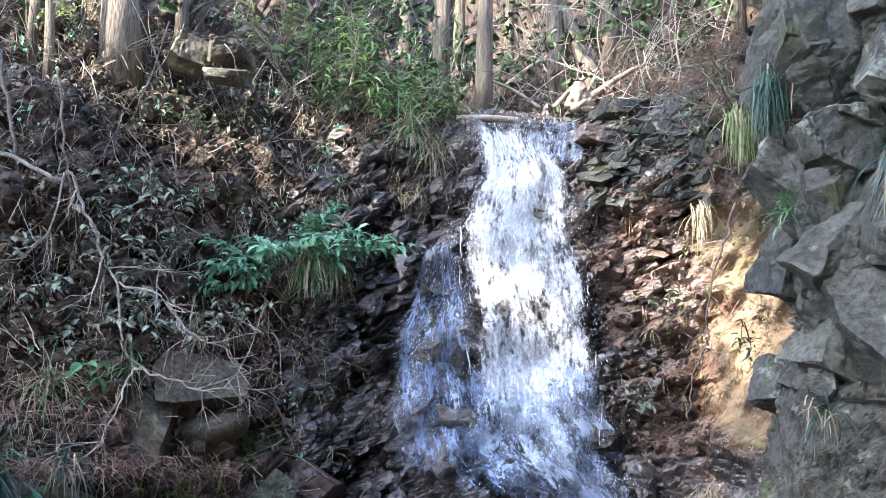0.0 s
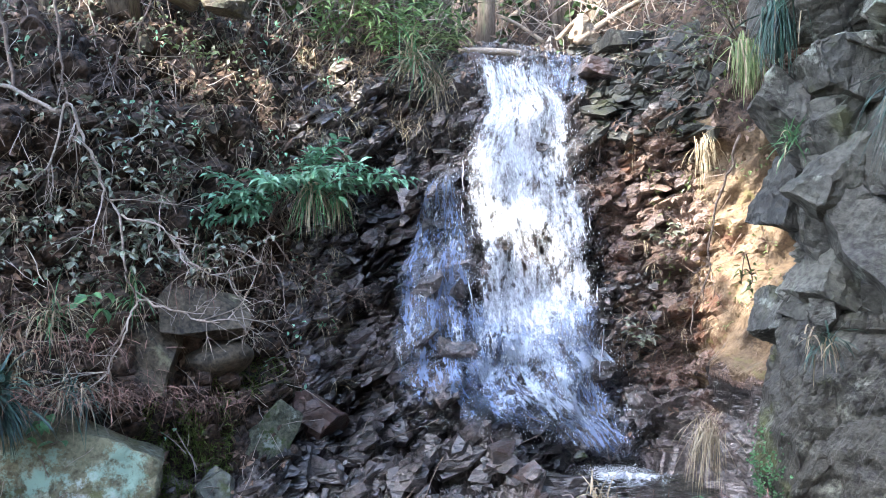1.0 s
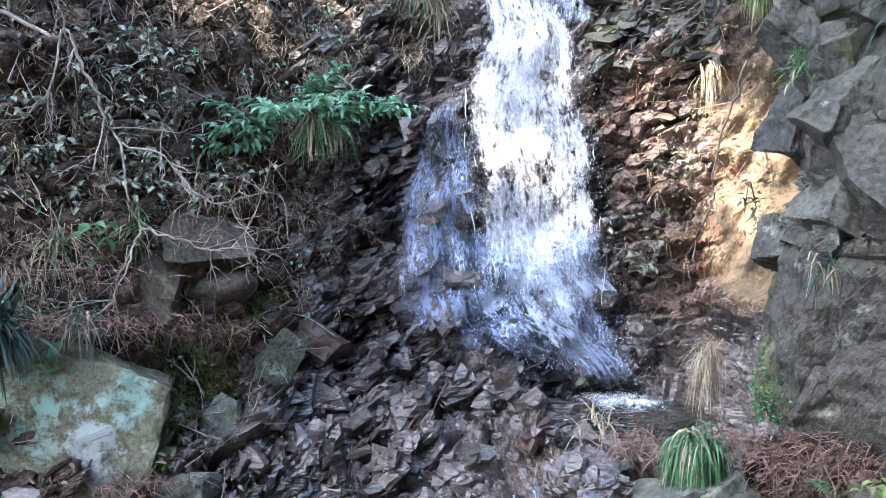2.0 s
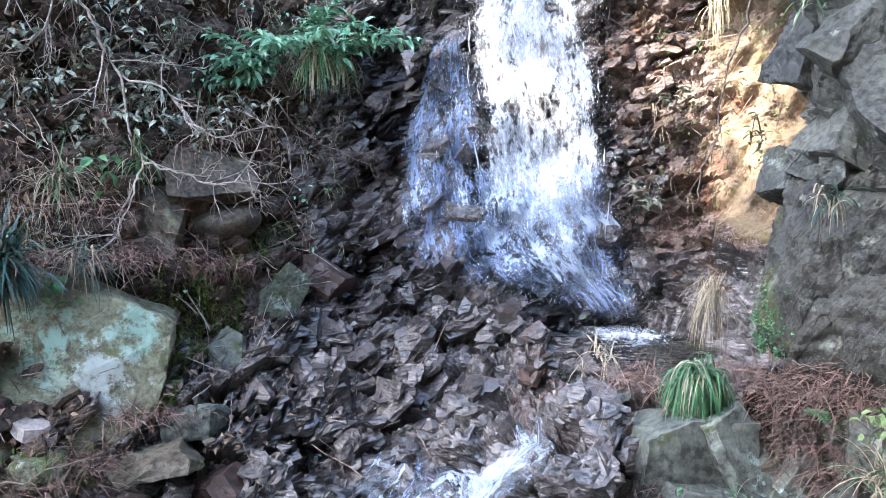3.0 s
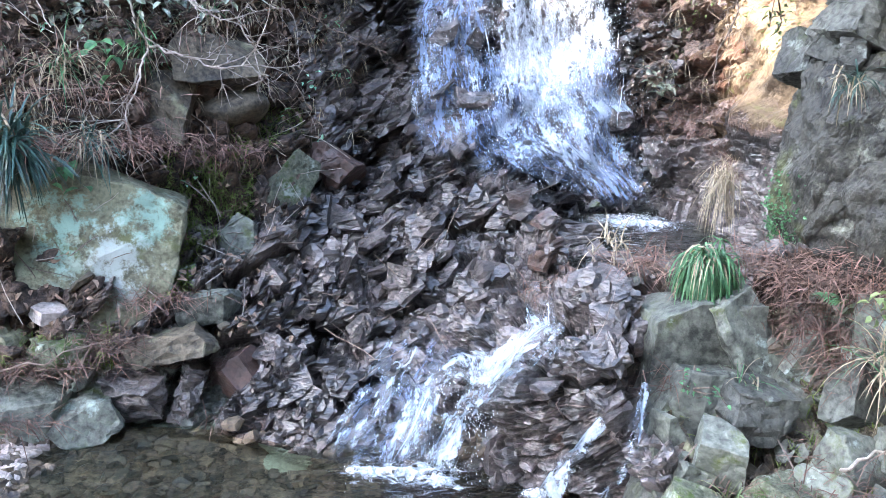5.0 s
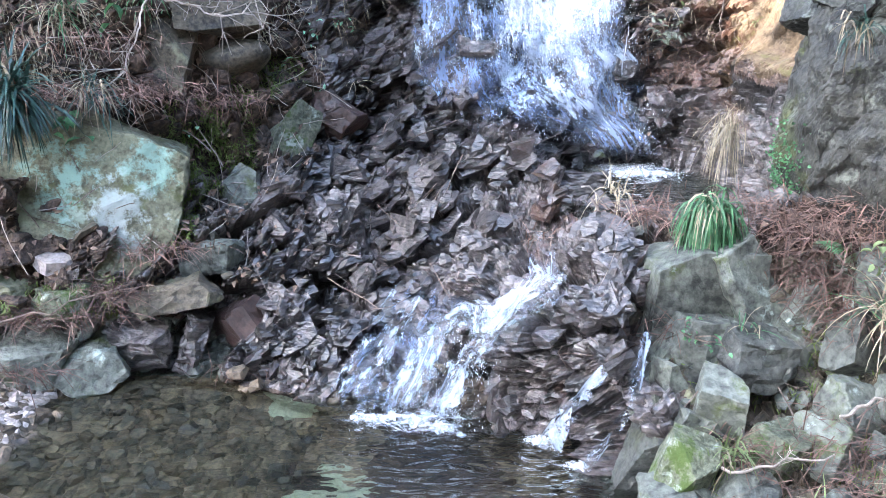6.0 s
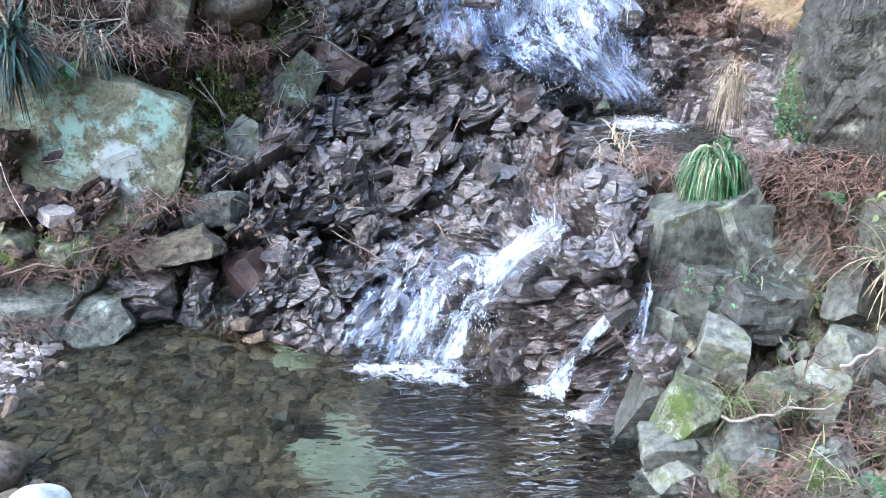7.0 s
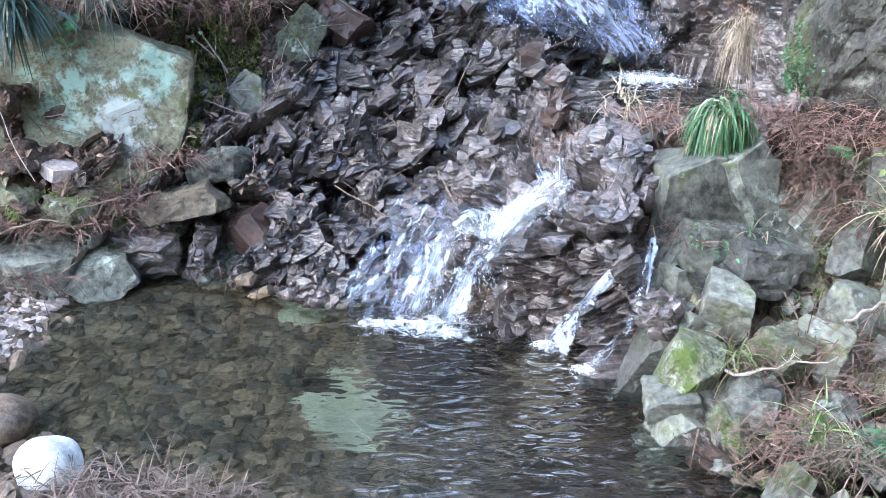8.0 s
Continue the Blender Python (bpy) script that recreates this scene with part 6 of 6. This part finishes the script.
for _x0, _y0, _z0, _x1, _y1, _z1, _r in ((0.95, 6.6, 3.52, 1.75, 7.0, 4.05, 0.028), (0.85, 6.9, 3.6, 1.25, 7.0, 3.95, 0.02), (0.8, 7.4, 3.7, 0.35, 7.8, 4.05, 0.018), (0.5, 8.2, 4.0, 1.1, 8.6, 4.5, 0.03)):
    log = Soup()
    log.tube(bend([Vector((_x0, _y0, _z0)), Vector(((_x0 + _x1) / 2, (_y0 + _y1) / 2, (_z0 + _z1) / 2 + 0.03)), Vector((_x1, _y1, _z1))], 4), [_r * (1 - 0.05 * k) for k in range(9)], 7)
    tagged(new("log", log.mesh("log", LOG, True)), "dead fallen branch lying on the slope", "log")
splinter = boulder("stump", (1.02, 6.75, 3.62), (0.26, 0.22, 0.2), (0, 20, 30), LOG, "broken orange-brown stump at the stream", 150, 12, 0.03, "stump")

brush = Soup()
stalks = Soup()
for _ in range(1000):
    _x, _u = random.uniform(-4, 5), random.uniform(13.0, 14.35)
    _i, _j = int(np.abs(XS - _x).argmin()), int(np.abs(US - _u).argmin())
    _p = Vector(GROUND[_i, _j])
    if abs(_x - 0.45) < 0.35 and _p.y < 7.4 or _x < -0.9 and random.random() < 0.6:
        continue
    if random.random() < 0.45:
        clump(brush, _p + UP * random.uniform(0.05, 0.7), 0.09, 9, 0.10)
    else:
        grow(stalks, _p, UP * 0.8 + jitter(0.5), random.uniform(0.4, 1.1), 0.006, 1)
tagged(new("undergrowth", brush.mesh("undergrowth", CANOPY)), "dark green leafy undergrowth in the wood", "undergrowth", kind="stuff")
tagged(new("brushwood", stalks.mesh("brushwood", TWIG)), "bare pale stems in the wood", "brushwood", kind="stuff")

# ---- unseen tall trees added on the near slope to shade the ravine but for a few gaps ----


# gaps left in the added crowns towards a trunk on the upper bank, the dry strip beside the crag, a shrub and the lip
BEAMS = [(Vector(q), r) for q, r in (((-2.04, 5.55, 3.5), 0.6), ((-2.06, 5.55, 3.85), 0.65), ((-2.1, 5.55, 4.2), 0.65), ((-1.15, 6.3, 4.25), 0.45), ((-0.95, 6.0, 3.75), 0.22), ((-1.5, 5.9, 3.9), 0.3), ((-0.5, 6.4, 3.9), 0.25), ((1.90, 5.55, 2.45), 0.36), ((1.98, 5.5, 2.1), 0.40), ((1.80, 5.3, 1.7), 0.34), ((1.68, 5.6, 2.2), 0.24), ((1.34, 4.08, 2.86), 0.24), ((1.22, 5.95, 2.62), 0.26), ((1.1, 6.2, 3.1), 0.3), ((0.9, 6.2, 3.0), 0.2), ((1.36, 6.0, 3.0), 0.2), ((1.05, 6.0, 2.80), 0.18), ((1.32, 5.75, 2.3), 0.18), ((1.45, 5.7, 1.85), 0.16))]


def sunny(p):
    """Whether the added crowns are left open so that the sun reaches this place."""
    def oval(cx, cz, rx, rz):
        return ((p.x - cx) / rx) ** 2 + ((p.z - cz) / rz) ** 2 < 1
    for q, r in BEAMS:
        d = p - q
        if (d - SUN * d.dot(SUN)).length < r:
            return True
    if p.y > 6.35 or p.z > 3.5:
        return noise.noise(p * 1.7) > (0.5 if p.x < -0.9 else 0.36)
    if p.x < -0.9 and 2.9 < p.z:
        return noise.noise(p * 2.6) > 0.52
    return any(oval(*o) for o in ((0.60, 2.14, 0.44, 0.74), (1.86, 2.05, 0.27, 0.78), (1.42, 2.68, 0.14, 0.10), (1.50, 1.90, 0.15, 0.12), (1.15, 2.95, 0.10, 0.06), (1.62, 1.45, 0.10, 0.12), (1.28, 2.30, 0.06, 0.12)))


STEMS = [Vector(v) for v in ((-11.5, -1.0, 3.6), (-9.0, -4.5, 2.4), (-7.0, -7.5, 1.6), (-12.5, 2.5, 4.2), (-10.5, -7.5, 3.0), (-8.0, -1.0, 2.2), (-12.5, -4.5, 4.0))]
crowns = [Soup() for _ in STEMS]


# adds leaves to an unseen crown on the line from target to sun
def shade(target, far):
    c = target + SUN * far
    k = min(range(len(STEMS)), key=lambda i: (STEMS[i].xy - c.xy).length)
    clump(crowns[k], c - STEMS[k], 0.17, 13, 0.26)


for _ in range(3300):
    _x = random.uniform(-3.4, 3.2)
    _i = int(np.abs(XS - _x).argmin())
    _j = random.randrange(int(np.searchsorted(US, 2.0)), int(np.searchsorted(US, 14.0)))
    _p = Vector(GROUND[_i, _j])
    if not sunny(_p):
        shade(_p, random.uniform(14, 18))
for _ in range(900):
    _i = int(np.abs(XS - random.uniform(-2.2, 1.7)).argmin())
    shade(Vector(GROUND[_i, random.randrange(int(np.searchsorted(US, 3.0)), int(np.searchsorted(US, 9.6)))]), random.uniform(14, 18))
for _ in range(650):
    _p = Vector(crag_points[random.randrange(60, 285), random.randrange(0, 330)])
    if any(((_p - q) - SUN * (_p - q).dot(SUN)).length < r for q, r in BEAMS):
        continue
    shade(_p, random.uniform(14, 18))
for _stem, _soup in zip(STEMS, crowns):
    if not _soup.v:
        continue
    tree = anchor("tree", _stem, "unseen tall evergreen tree added to shade the ravine", "tree", "tall trees on the near slope")
    part("trunk", trunk_mesh((0.1, 0.1, 12.5), 0.2), tree)
    part("crown", _soup.mesh("crown", CANOPY), tree)

# ---- unseen dense wood added behind and beside the camera to block low sky light ----
for _x, _y in ((-1.2, -7.5), (1.4, -7), (3.6, -6), (5.8, -4), (7, -1), (7.2, 2), (4.8, -0.8), (3.6, -3.2), (0.2, -10), (-4.5, -10), (4.5, -10), (-2.4, -5.4), (0.2, -5.6), (2.6, -5.2), (5.2, -6.8), (6.2, 0.6), (8.2, -3), (2.4, -9), (-1.8, -9.5), (5.0, 1.8), (6.4, -2.6), (4.6, -3.4)):
    _p, _n = floor_at(_x, _y, 0.0, 3.0)
    tree = anchor("tree", _p, "unseen broad evergreen tree with dense dark foliage, added to block sky light", "tree", "wood behind the ravine")
    part("trunk", trunk_mesh((0.2, 0.1, 6.0), 0.14), tree)
    leaves = Soup()
    for _ in range(95):
        clump(leaves, Vector((random.gauss(0, 1.0), random.gauss(0, 0.9), random.uniform(0.8, 8.5))), 0.28, 11, 0.42)
    part("crown", leaves.mesh("crown", CANOPY), tree)
